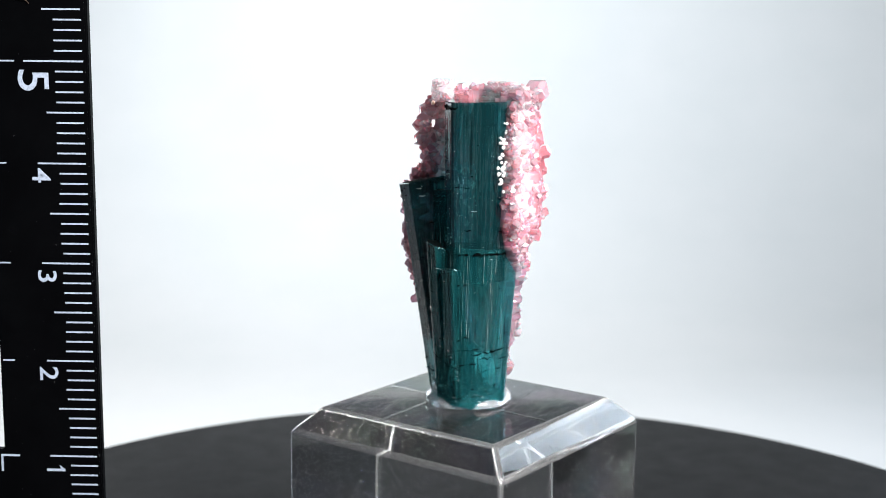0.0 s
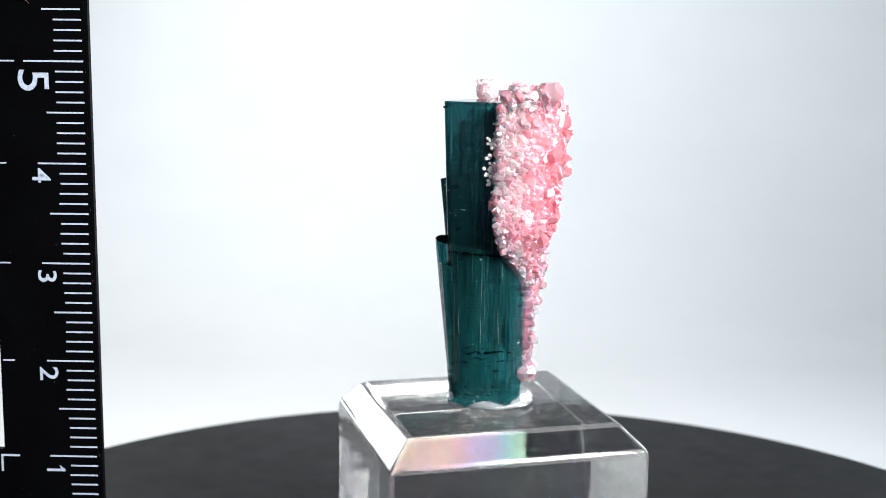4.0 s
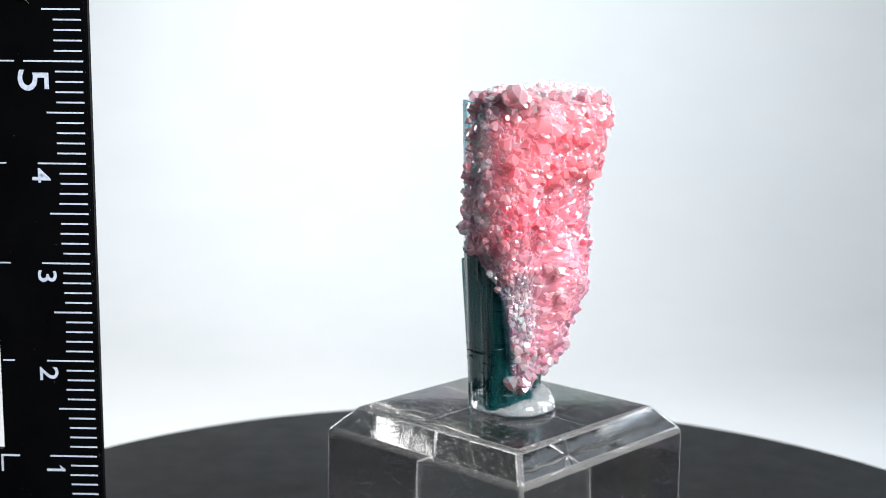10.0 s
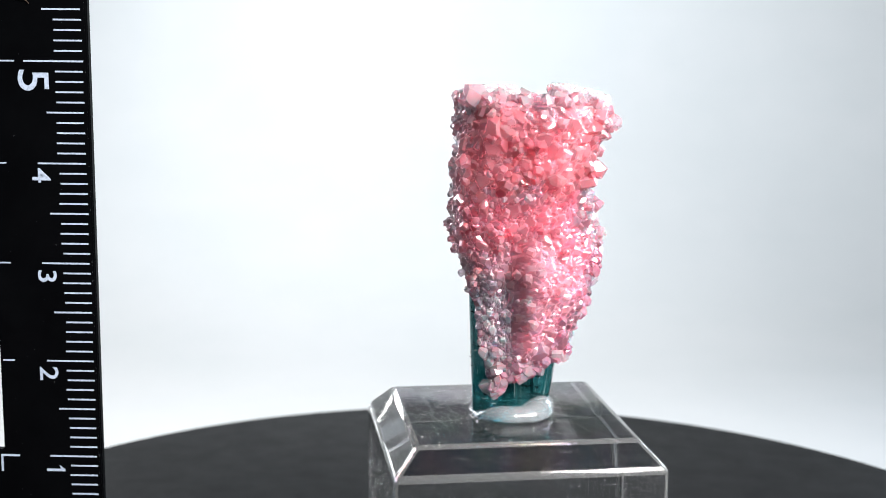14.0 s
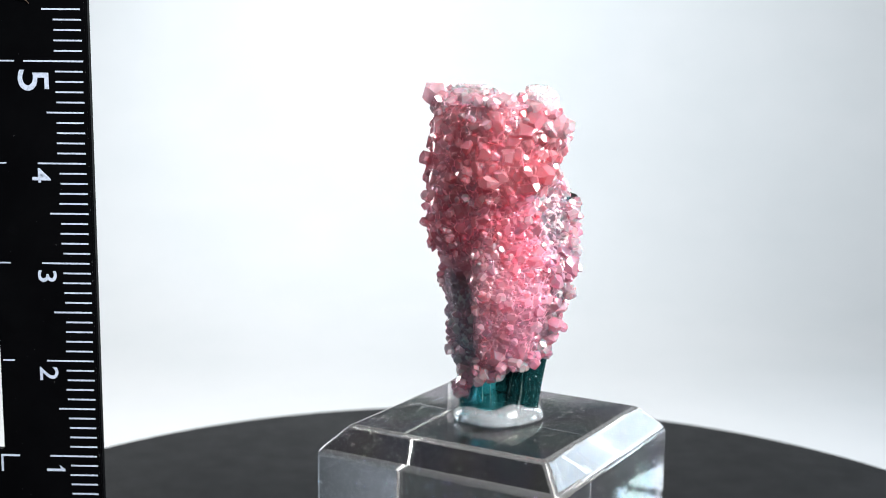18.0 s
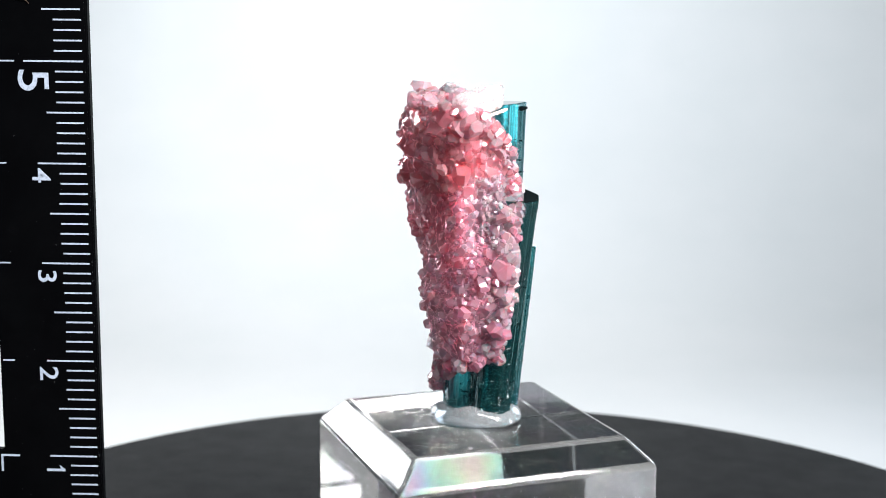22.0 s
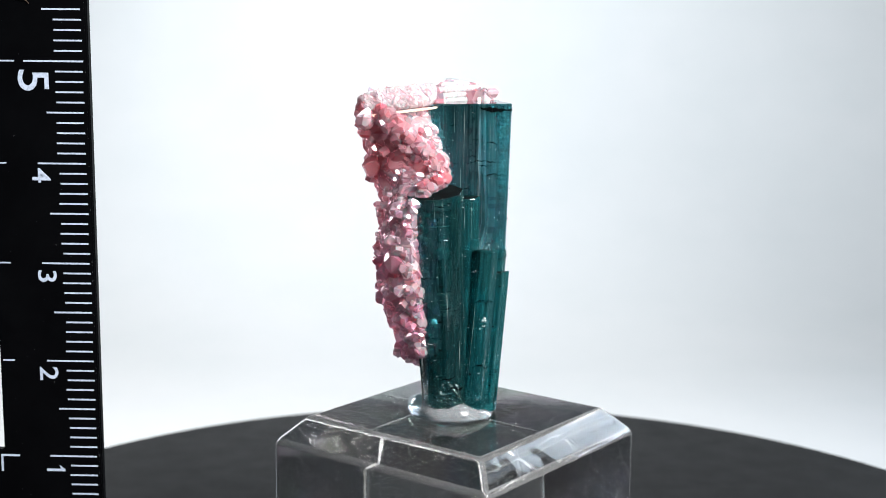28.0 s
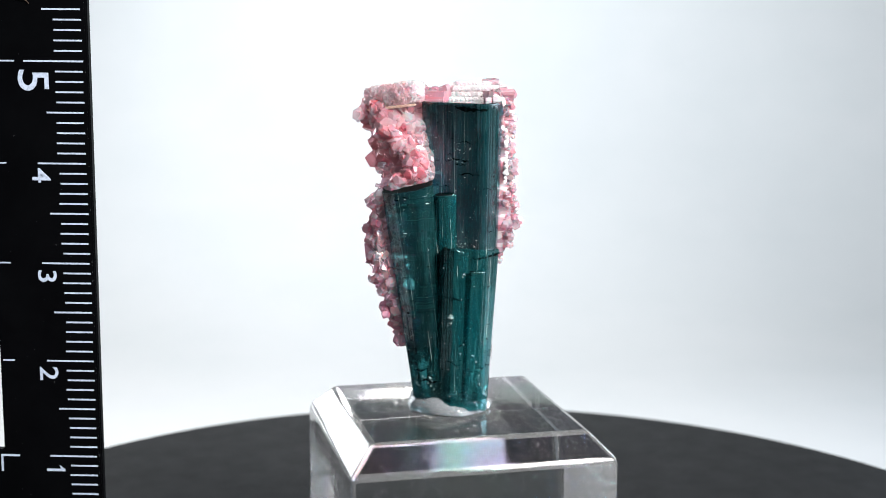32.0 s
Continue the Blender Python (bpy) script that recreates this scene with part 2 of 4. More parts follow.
def box(bm, x0, x1, y0, y1, z0, z1):
    made = bmesh.ops.create_cube(bm, size=1)["verts"]
    for v in made:
        v.co = Vector((x0 + (v.co.x + 0.5) * (x1 - x0), y0 + (v.co.y + 0.5) * (y1 - y0), z0 + (v.co.z + 0.5) * (z1 - z0)))
    return made


def lathe(bm, profile, n, centre=(0, 0)):
    """Turns a profile of (radius, height) round the upright axis; ends with radius 0 close."""
    rings = []
    for r, z in profile:
        if r == 0:
            rings.append([bm.verts.new((centre[0], centre[1], z))])
        else:
            rings.append([bm.verts.new((centre[0] + r * math.cos(2 * math.pi * i / n), centre[1] + r * math.sin(2 * math.pi * i / n), z)) for i in range(n)])
    for a, b in zip(rings, rings[1:]):
        for i in range(n):
            j = (i + 1) % n
            if len(a) == 1:
                bm.faces.new((a[0], b[j], b[i]))
            elif len(b) == 1:
                bm.faces.new((a[i], a[j], b[0]))
            else:
                bm.faces.new((a[i], a[j], b[j], b[i]))
    bmesh.ops.recalc_face_normals(bm, faces=bm.faces)


def smooth(ob):
    for f in ob.data.polygons:
        f.use_smooth = True
    return ob


# ---- the white sweep: floor, bend and wall in one sheet ----


def sweep():
    bm = bmesh.new()
    floor_z, wall_y, bend = -2.6, 40.9, 22.6
    line = [(-8.0, floor_z), (wall_y - bend, floor_z)]
    for i in range(1, 41):
        a = i / 40 * math.pi / 2
        if bend - bend * math.cos(a) < 16.0:
            line.append((wall_y - bend + bend * math.sin(a), floor_z + bend - bend * math.cos(a)))
    front = [[bm.verts.new((x, y, z)) for y, z in line] for x in (-26.0, 26.0)]
    for i in range(len(line) - 1):
        bm.faces.new((front[0][i], front[1][i], front[1][i + 1], front[0][i + 1]))
    bmesh.ops.recalc_face_normals(bm, faces=bm.faces)
    bmesh.ops.solidify(bm, geom=list(bm.faces), thickness=0.2)
    bmesh.ops.recalc_face_normals(bm, faces=bm.faces)
    ob = smooth(new("backdrop", mesh_of("backdrop", bm, PAPER)))
    ob.data.set_sharp_from_angle(angle=radians(30))
    return tagged(ob, "plain white paper sweep behind and under the turntable", "backdrop", kind="structure")


sweep()


def dark_slab():
    # out of view; added so the acrylic mirrors something dark beyond the paper
    bm = bmesh.new()
    box(bm, -90, 90, -80, 100, -6.0, -2.84)
    ob = new("dark_slab", mesh_of("dark_slab", bm, PLATE))
    return tagged(ob, "unseen dark slab added under the white paper sweep to darken reflections", "table", kind="structure")


dark_slab()

# ---- the turntable ----


def turntable():
    base = new("turntable")
    base.matrix_world = pose(0, 0, -2.6 * CM)
    bm = bmesh.new()
    lathe(bm, [(0, 1.4), (6.55, 1.4), (6.72, 1.46), (6.76, 1.6), (6.78, 2.5), (6.78, 2.57), (6.75, 2.6), (0, 2.6)], 128)
    plate = smooth(part("plate", bm, PLATE, base, "matte black round plate"))
    plate.data.set_sharp_from_angle(angle=radians(35))
    bm = bmesh.new()
    lathe(bm, [(0, 0.0), (5.2, 0.0), (5.3, 0.1), (5.3, 1.2), (5.2, 1.4), (0, 1.4)], 96)
    smooth(part("foot", bm, PLATE, base)).data.set_sharp_from_angle(angle=radians(35))
    return tagged(base, "round matte black motor turntable on white paper", "turntable")


# ---- the acrylic display block ----
BLOCK = (-0.1415, 0.2358)
BLOCK_TURN = -79.499 + 45.0


def block():
    base = new("display_block")
    bm = bmesh.new()
    a, b, drop, n = 1.053, 1.283, 0.241, STAND_TOP
    rings = []
    for half, z in ((b, 0.004), (b, n - drop), (a, n)):
        rings.append([bm.verts.new((sx * half, sy * half, z)) for sx, sy in ((1, 1), (-1, 1), (-1, -1), (1, -1))])
    for p, q in zip(rings, rings[1:]):
        for i in range(4):
            bm.faces.new((p[i], p[(i + 1) % 4], q[(i + 1) % 4], q[i]))
    bm.faces.new(rings[0][::-1])
    bm.faces.new(rings[-1])
    bmesh.ops.recalc_face_normals(bm, faces=bm.faces)
    bmesh.ops.bevel(bm, geom=list(bm.edges), offset=0.042, segments=5, profile=0.5, affect="EDGES")
    for f in bm.faces:
        f.material_index = 0 if f.calc_area() > 0.2 else 1
        if 0.2 < f.normal.z < 0.97 and f.calc_area() > 0.2:
            f.material_index = 2
        f.smooth = f.material_index == 1
    body = part("acrylic_body", bm, ACRYLIC, base)
    body.data.materials.append(BRIGHT_EDGE)
    body.data.materials.append(MILLED)
    # dust and nicks on the faces
    rng = random.Random(5)
    bm = bmesh.new()
    for i in range(900):
        side, u = rng.randrange(5), rng.uniform(-1, 1)
        r = rng.choice((0.002, 0.002, 0.003, 0.003, 0.004, 0.008)) * rng.uniform(0.6, 1.2)
        if side == 4:
            at = Vector((u * a, rng.uniform(-1, 1) * a, n))
        else:
            at = Vector((b + 0.001, u * b * 0.97, rng.uniform(0.3, n - drop - 0.03)))
            at.rotate(Euler((0, 0, side * math.pi / 2)))
        bmesh.ops.create_icosphere(bm, subdivisions=1, radius=r, matrix=Matrix.Translation(at) @ Matrix.Diagonal((1, rng.uniform(0.4, 1), rng.uniform(0.3, 1), 1)))
    slope = math.hypot(b - a, drop)
    for i in range(380):
        # hairlines on the top, the slopes and the sides; u runs along a face, v up it
        side = rng.choice((8, 8, 8, 0, 1, 2, 3, 4, 5, 6, 7))
        c = Vector((rng.uniform(-0.95, 0.95), rng.uniform(0.08, 0.92)))
        g, long = rng.choice((0.3, 1.1, 2.2, 2.8)) + rng.gauss(0, 0.35), rng.choice((0.03, 0.04, 0.05, 0.07, 0.16)) * rng.uniform(0.6, 1.4)
        bend, wide = rng.uniform(-0.3, 0.3), rng.uniform(0.0003, 0.0008)
        last = None
        for k in range(4):
            h = g + bend * k / 3
            reach = Vector((math.cos(h), math.sin(h))) * long * k / 3
            across = Vector((-math.sin(h), math.cos(h))) * wide * (0.4 if k in (0, 3) else 1)
            pair = []
            for sign in (-1, 1):
                q = reach + across * sign
                if side == 8:
                    p = Vector((c.x * a * 0.95 + q.x, (c.y * 2 - 1) * a * 0.9 + q.y, n + 0.001))
                elif side < 4:
                    p = Vector((b + 0.001, c.x * b * 0.93 + q.x, 0.3 + c.y * (n - drop - 0.45) + q.y))
                    p.rotate(Euler((0, 0, side * math.pi / 2)))
                else:
                    v = 0.15 + 0.6 * c.y + q.y / slope * 0.3
                    p = Vector((b + (a - b) * v + 0.001, c.x * a * 0.93 + q.x, n - drop + drop * v + 0.001))
                    p.rotate(Euler((0, 0, side * math.pi / 2)))
                pair.append(bm.verts.new(p))
            if last:
                bm.faces.new((last[0], pair[0], pair[1], last[1]))
            last = pair
    part("dust_specks", bm, FROST, base, "white dust specks and hairline scratches")["kind"] = "stuff"
    return tagged(base, "clear acrylic cube stand with sloped top edges, dusty and scratched", "display stand")


# ---- the putty under the specimen ----
PUTTY = (-0.138, 0.302)


def putty():
    bm = bmesh.new()
    n, rings = 72, []
    prof = ((0.0, 0.09), (0.27, 0.13), (0.345, 0.135), (0.395, 0.11), (0.428, 0.07), (0.438, 0.03), (0.425, 0.004), (0.0, 0.004))
    for r, z in prof:
        if r == 0:
            rings.append([bm.verts.new((0, 0, z))])
            continue
        ring = []
        for i in range(n):
            g = 2 * math.pi * i / n
            wob = 1 + 0.035 * math.sin(2 * g + 0.6) + 0.02 * math.sin(5 * g) + 0.012 * math.sin(9 * g + 2)
            lift = 1 + 0.35 * math.sin(g - 0.6) + 0.15 * math.sin(4 * g)
            ring.append(bm.verts.new((r * wob * math.cos(g), r * wob * math.sin(g), 0.004 + (z - 0.004) * lift)))
        rings.append(ring)
    for p, q in zip(rings, rings[1:]):
        for i in range(n):
            j = (i + 1) % n
            if len(p) == 1:
                bm.faces.new((p[0], q[i], q[j]))
            elif len(q) == 1:
                bm.faces.new((p[i], p[j], q[0]))
            else:
                bm.faces.new((p[i], p[j], q[j], q[i]))
    bmesh.ops.recalc_face_normals(bm, faces=bm.faces)
    ob = smooth(new("mounting_putty", mesh_of("mounting_putty", bm, GLUE)))
    return tagged(ob, "ring of milky white mounting putty on the acrylic block", "putty")


# ---- the mineral specimen: teal tourmaline prisms and a crust of pink crystals ----
CORE = Vector((-0.06, 0.17, 0.0))     # the main prism's middle, from the turntable's axis


def resample(poly, n, round_by):
    """n points round a closed outline, with its corners softened."""
    pts = [Vector(p) for p in poly]
    ends = pts + pts[:1]
    lengths = [(b - a).length for a, b in zip(ends, ends[1:])]
    total, out = sum(lengths), []
    for k in range(n):
        s, i = total * k / n, 0
        while s > lengths[i]:
            s -= lengths[i]
            i += 1
        out.append(ends[i].lerp(ends[i + 1], s / lengths[i]))
    for _ in range(round_by):
        out = [(out[k - 1] + out[k] * 2 + out[(k + 1) % n]) / 4 for k in range(n)]
    return out


def prism(name, parent, low, high, z0, z1, seed, label, tilt=(0.0, 0.0), n=80, ragged=0.05, mat=None, end=None):
    """A striated crystal prism from the outline low at z0 to the outline high at z1; tilt slopes its flat top."""
    rng = random.Random(seed)
    a, b = resample(low, n, 1), resample(high, n, 1)
    ca, cb = sum(a, Vector((0, 0))) / n, sum(b, Vector((0, 0))) / n
    groove, g = [], 0.0
    while len(groove) < n:
        g = rng.uniform(-0.006, 0.006)
        groove += [g + rng.uniform(-0.0012, 0.0012) for _ in range(rng.choice((1, 2, 3, 5, 8)))]
    bm = bmesh.new()
    rings, steps = [], 9
    for s in range(steps + 1):
        w, ring = s / steps, []
        for k in range(n):
            p = a[k].lerp(b[k], w)
            out = (p - ca.lerp(cb, w)).normalized()
            p = p + out * groove[k]
            z = z0 + (z1 - z0) * w
            if s == 0:
                z += ragged * (0.6 * math.sin(k * 0.45 + seed) + rng.uniform(-0.6, 0.6))
            if s == steps:
                z += tilt[0] * (p.x - cb.x) + tilt[1] * (p.y - cb.y)
            ring.append(bm.verts.new((p.x, p.y, z)))
        rings.append(ring)
    lip = [bm.verts.new(v.co + Vector(((cb.x - v.co.x) * 0.03, (cb.y - v.co.y) * 0.03, 0.008))) for v in rings[-1]]
    rings.append(lip)
    for p, q in zip(rings, rings[1:]):
        for k in range(n):
            j = (k + 1) % n
            bm.faces.new((p[k], p[j], q[j], q[k]))
    bm.faces.new(rings[0][::-1])
    bm.faces.new(lip).material_index = 1
    bmesh.ops.recalc_face_normals(bm, faces=bm.faces)
    ob = part(name, bm, mat or TEAL, parent, label)
    ob.data.materials.append(end or CAP)
    PRISMS[name] = (a, b, z0, z1, ob)
    return ob


PRISMS = {}


def on_prism(who, z, angle, proud):
    """A point on a prism's side at a height and an angle round its own middle."""
    a, b, z0, z1, _ = PRISMS[who]
    w = (z - z0) / (z1 - z0)
    ring = [p.lerp(q, w) for p, q in zip(a, b)]
    mid = sum(ring, Vector((0, 0))) / len(ring)
    way = Vector((math.cos(radians(angle)), math.sin(radians(angle))))
    best = max(ring, key=lambda p: (p - mid).normalized().dot(way))
    p = mid + way * ((best - mid).length + proud)
    return Vector((p.x, p.y, z))


def crack(who, z, start, stop, mat, high, rng):
    """A jagged sliver that runs round part of a prism."""
    bm = bmesh.new()
    n, low, up, lift = max(6, int((stop - start) / 3)), [], [], 0.0
    for i in range(n + 1):
        lift = 0.7 * lift + rng.uniform(-0.012, 0.012)
        thin = high * rng.uniform(0.15, 1.0) * min(1.0, 0.2 + 3 * min(i, n - i) / n)
        p = on_prism(who, z + lift, start + (stop - start) * i / n, 0.009)
        low.append(bm.verts.new(p - Vector((0, 0, thin / 2))))
        up.append(bm.verts.new(p + Vector((0, 0, thin / 2))))
    for i in range(n):
        bm.faces.new((low[i], low[i + 1], up[i + 1], up[i]))
    bmesh.ops.solidify(bm, geom=list(bm.faces), thickness=0.004)
    part("crack", bm, mat, PRISMS[who][4], "thin dark crack")


def shard(bm, at, normal, long, wide, rng):
    """A thin flake with a ragged outline, lying nearly flat on a face."""
    turn = (normal + Vector((rng.uniform(-1, 1), rng.uniform(-1, 1), rng.uniform(-1, 1))) * 0.5).to_track_quat("Z", "Y") @ Euler((0, 0, rng.uniform(0, 6.28))).to_quaternion()
    n = rng.choice((3, 4, 4, 5))
    rim = []
    for k in range(n):
        g = 2 * math.pi * (k + rng.uniform(-0.3, 0.3)) / n
        r = rng.uniform(0.6, 1.1)
        rim.append(bm.verts.new(at + turn @ Vector((long * r * math.cos(g), wide * r * math.sin(g), 0))))
    top = bm.verts.new(at + turn @ Vector((0, 0, wide * 0.35)))
    low = bm.verts.new(at + turn @ Vector((0, 0, -wide * 0.35)))
    for k in range(n):
        bm.faces.new((rim[k], rim[(k + 1) % n], top))
        bm.faces.new((rim[(k + 1) % n], rim[k], low))


def chips(who, z, start, stop, count, rng, tall=0.06):
    """Small bright conchoidal chips strewn over a patch of a prism."""
    bm = bmesh.new()
    for i in range(count):
        angle = rng.uniform(start, stop)
        p = on_prism(who, z + rng.gauss(0, tall), angle, 0.002)
        r = 0.004 + 0.018 * rng.random() ** 3
        shard(bm, p, Vector((math.cos(radians(angle)), math.sin(radians(angle)), 0)), r * rng.uniform(0.8, 1.6), r * rng.uniform(0.4, 0.9), rng)
    part("chipped_patch", bm, GLINT, PRISMS[who][4], "patch of small bright chips")["kind"] = "stuff"


def inclusions(parent, count, mat, high, label, rng):
    """Short slivers level across the prisms, most of them low down."""
    bm = bmesh.new()
    for i in range(count):
        who = rng.choice(("leaning_prism", "leaning_prism", "broad_prism", "broad_prism", "main_prism", "side_prism", "corner_prism"))
        z0, z1 = PRISMS[who][2:4]
        z = z0 + 0.08 + (z1 - z0 - 0.14) * rng.random() ** 1.5
        start, wide, thin = rng.uniform(-180, 180), rng.uniform(3, 16), rng.uniform(*high)
        ends = []
        for k in range(4):
            p = on_prism(who, z + rng.uniform(-0.006, 0.006), start + wide * k / 3, 0.007)
            t = thin * (0.3 if k in (0, 3) else rng.uniform(0.6, 1.3))
            ends.append((bm.verts.new(p - Vector((0, 0, t))), bm.verts.new(p + Vector((0, 0, t)))))
        for p, q in zip(ends, ends[1:]):
            bm.faces.new((p[0], q[0], q[1], p[1]))
    part("inclusion", bm, mat, parent, label)["kind"] = "stuff"


def glints(parent, count, rng):
    """Thin bright lines down the prisms, painted in as the highlights of facet edges."""
    bm = bmesh.new()
    for i in range(count):
        who = rng.choice(("main_prism", "main_prism", "leaning_prism", "broad_prism", "broad_prism", "side_prism", "wedge_prism"))
        z0, z1 = PRISMS[who][2:4]
        low = rng.uniform(z0 + 0.05, z1 - 0.2)
        high = min(z1 - 0.02, low + rng.choice((0.1, 0.2, 0.3, 0.6, 1.2)) * rng.uniform(0.5, 1.2))
        angle, thin = rng.uniform(-180, 180), rng.choice((0.001, 0.0015, 0.0025))
        last, n = None, 5
        for k in range(n + 1):
            w = thin * (0.2 if k in (0, n) else rng.uniform(0.3, 1.2))
            p = on_prism(who, low + (high - low) * k / n, angle, 0.007)
            across = Vector((-math.sin(radians(angle)), math.cos(radians(angle)), 0)) * w
            pair = (bm.verts.new(p - across), bm.verts.new(p + across))
            if last:
                bm.faces.new((last[0], pair[0], pair[1], last[1]))
            last = pair
    part("growth_line", bm, GLINT, parent, "fine bright lines painted as edge highlights")["kind"] = "stuff"


def ring_outline(x, y, r, n=9, squash=1.0, turn=0.0):
    return [(x + r * math.cos(turn + 2 * math.pi * k / n), y + r * squash * math.sin(turn + 2 * math.pi * k / n)) for k in range(n)]


# the crust wraps round the prism: at each height its first and last angle, and its outer radius at the angles below
ANGLES = (-30, 15, 62, 76, 110, 135, 152)
EDGES = {3.12: (-36, 112), 2.88: (-40, 131), 2.41: (-42, 154), 2.13: (-44, 144), 1.85: (-42, 143), 1.57: (-30, 143), 1.28: (4, 142), 0.71: (20, 139), 0.42: (24, 56), 0.16: (29, 45)}
CRUST = {
    3.12: (0.47, 0.62, 0.75, 0.94, 1.09, 0.66, 0.47),
    2.88: (0.49, 0.65, 0.86, 0.98, 1.13, 0.84, 0.55),
    2.41: (0.51, 0.69, 0.82, 0.88, 0.98, 0.84, 0.60),
    2.13: (0.54, 0.71, 0.71, 0.76, 0.90, 0.99, 0.86),
    1.85: (0.56, 0.69, 0.62, 0.71, 0.92, 1.02, 0.88),
    1.57: (0.45, 0.57, 0.52, 0.74, 0.95, 0.99, 0.89),
    1.28: (0.36, 0.53, 0.47, 0.78, 0.95, 0.91, 0.80),
    0.71: (0.35, 0.48, 0.45, 0.58, 0.70, 0.66, 0.60),
    0.42: (0.35, 0.41, 0.41, 0.45, 0.45, 0.45, 0.45),
    0.16: (0.35, 0.36, 0.36, 0.40, 0.40, 0.40, 0.40),
}
LEVELS = sorted(CRUST)


def crust_row(z):
    z = min(max(z, LEVELS[0]), LEVELS[-1])
    for a, b in zip(LEVELS, LEVELS[1:]):
        if z <= b:
            w = (z - a) / (b - a)
            return [p + (q - p) * w for p, q in zip(EDGES[a] + CRUST[a], EDGES[b] + CRUST[b])]


def crust_radius(z, angle):
    return float(np.interp(angle, ANGLES, crust_row(z)[2:]))


def on_crust(z, angle, inward=0.0):
    r = crust_radius(z, angle) - inward
    return CORE + Vector((r * math.cos(radians(angle)), r * math.sin(radians(angle)), z))


def gem(seed, sides=6):
    """A stubby crystal one unit wide, pointing up: flat growth faces cut out of a lump, or a prism under a three-faced point."""
    rng = random.Random(seed)
    planes = []
    if seed % 3:
        for i in range(20):
            d = Vector((rng.gauss(0, 1), rng.gauss(0, 1), rng.gauss(0, 1))).normalized()
            planes.append((d, rng.uniform(0.40, 0.5)))
        for d in ((1, 0, 0), (-1, 0, 0), (0, 1, 0), (0, -1, 0), (0, 0, 1), (0, 0, -1)):
            planes.append((Vector(d), rng.uniform(0.46, 0.56)))
    else:
        turn = rng.uniform(0, 6)
        for k in range(sides):
            g = turn + 2 * math.pi * k / sides
            planes.append((Vector((math.cos(g), math.sin(g), 0)), rng.uniform(0.36, 0.46)))
        for k in range(3):
            g = turn + 0.5 + 2 * math.pi * k / 3
            planes.append((Vector((math.cos(g), math.sin(g), rng.uniform(0.9, 1.6))).normalized(), rng.uniform(0.42, 0.56)))
        planes.append((Vector((0.1, 0, 1)).normalized(), rng.uniform(0.5, 0.7)))
        planes.append((Vector((0, 0, -1)), 0.6))
    bm = bmesh.new()
    for i, j, k in itertools.combinations(range(len(planes)), 3):
        m = Matrix((planes[i][0], planes[j][0], planes[k][0]))
        if abs(m.determinant()) < 0.02:
            continue
        p = m.inverted() @ Vector((planes[i][1], planes[j][1], planes[k][1]))
        if all(p.dot(d) < h + 1e-5 for d, h in planes):
            bm.verts.new(p)
    bmesh.ops.remove_doubles(bm, verts=list(bm.verts), dist=0.03)
    hull = bmesh.ops.convex_hull(bm, input=list(bm.verts))
    bmesh.ops.delete(bm, geom=[g for g in hull["geom_interior"] if isinstance(g, bmesh.types.BMVert)], context="VERTS")
    bmesh.ops.dissolve_limit(bm, angle_limit=radians(3), verts=bm.verts, edges=bm.edges)
    return bm


def far_zone(z, angle):
    """The same beside the leaning prism, cm."""
    return min(1.0, max(0.0, (angle - 112) / 8)) * min(1.0, max(0.0, (2.42 - z) / 0.1)) * min(1.0, max(0.0, (z - 1.75) / 0.15)) * 0.045


def clear_zone(z, angle):
    """How far the milky body of the crust sinks where the crystals sit on the dark prism, cm."""
    seam = min(1.0, max(0.0, (-6 - angle) / 10)) * min(1.0, max(0.0, (z - 1.5) / 0.2)) * 0.03
    return max(seam, far_zone(z, angle))


def tone(z, angle):
    """Which crystal grows where: deep coral high in the middle, paler below, clear at the seams."""
    if angle < -10 and z > 1.5:
        return "frost" if angle < -14 and z > 2.1 else "lilac"
    if z < 1.42 and angle < 66:
        return "lilac"
    if angle > 114 and z < 2.40:
        return "lilac" if z > 1.75 else "orchid"
    if z < 1.5:
        return "orchid" if angle > 96 else "pink"
    if z < 1.8 or angle < 6:
        return "pink" if angle < 90 else "rose"
    if z > 3.0:
        return "pink"
    return "coral" if z > 2.2 else "rose"


TONES = {"coral": CORAL, "rose": ROSE, "pink": PINK, "lilac": LILAC, "orchid": ORCHID, "frost": ICE}


SKIN = ("coral", "rose", "pink", "orchid", "lilac", "frost")


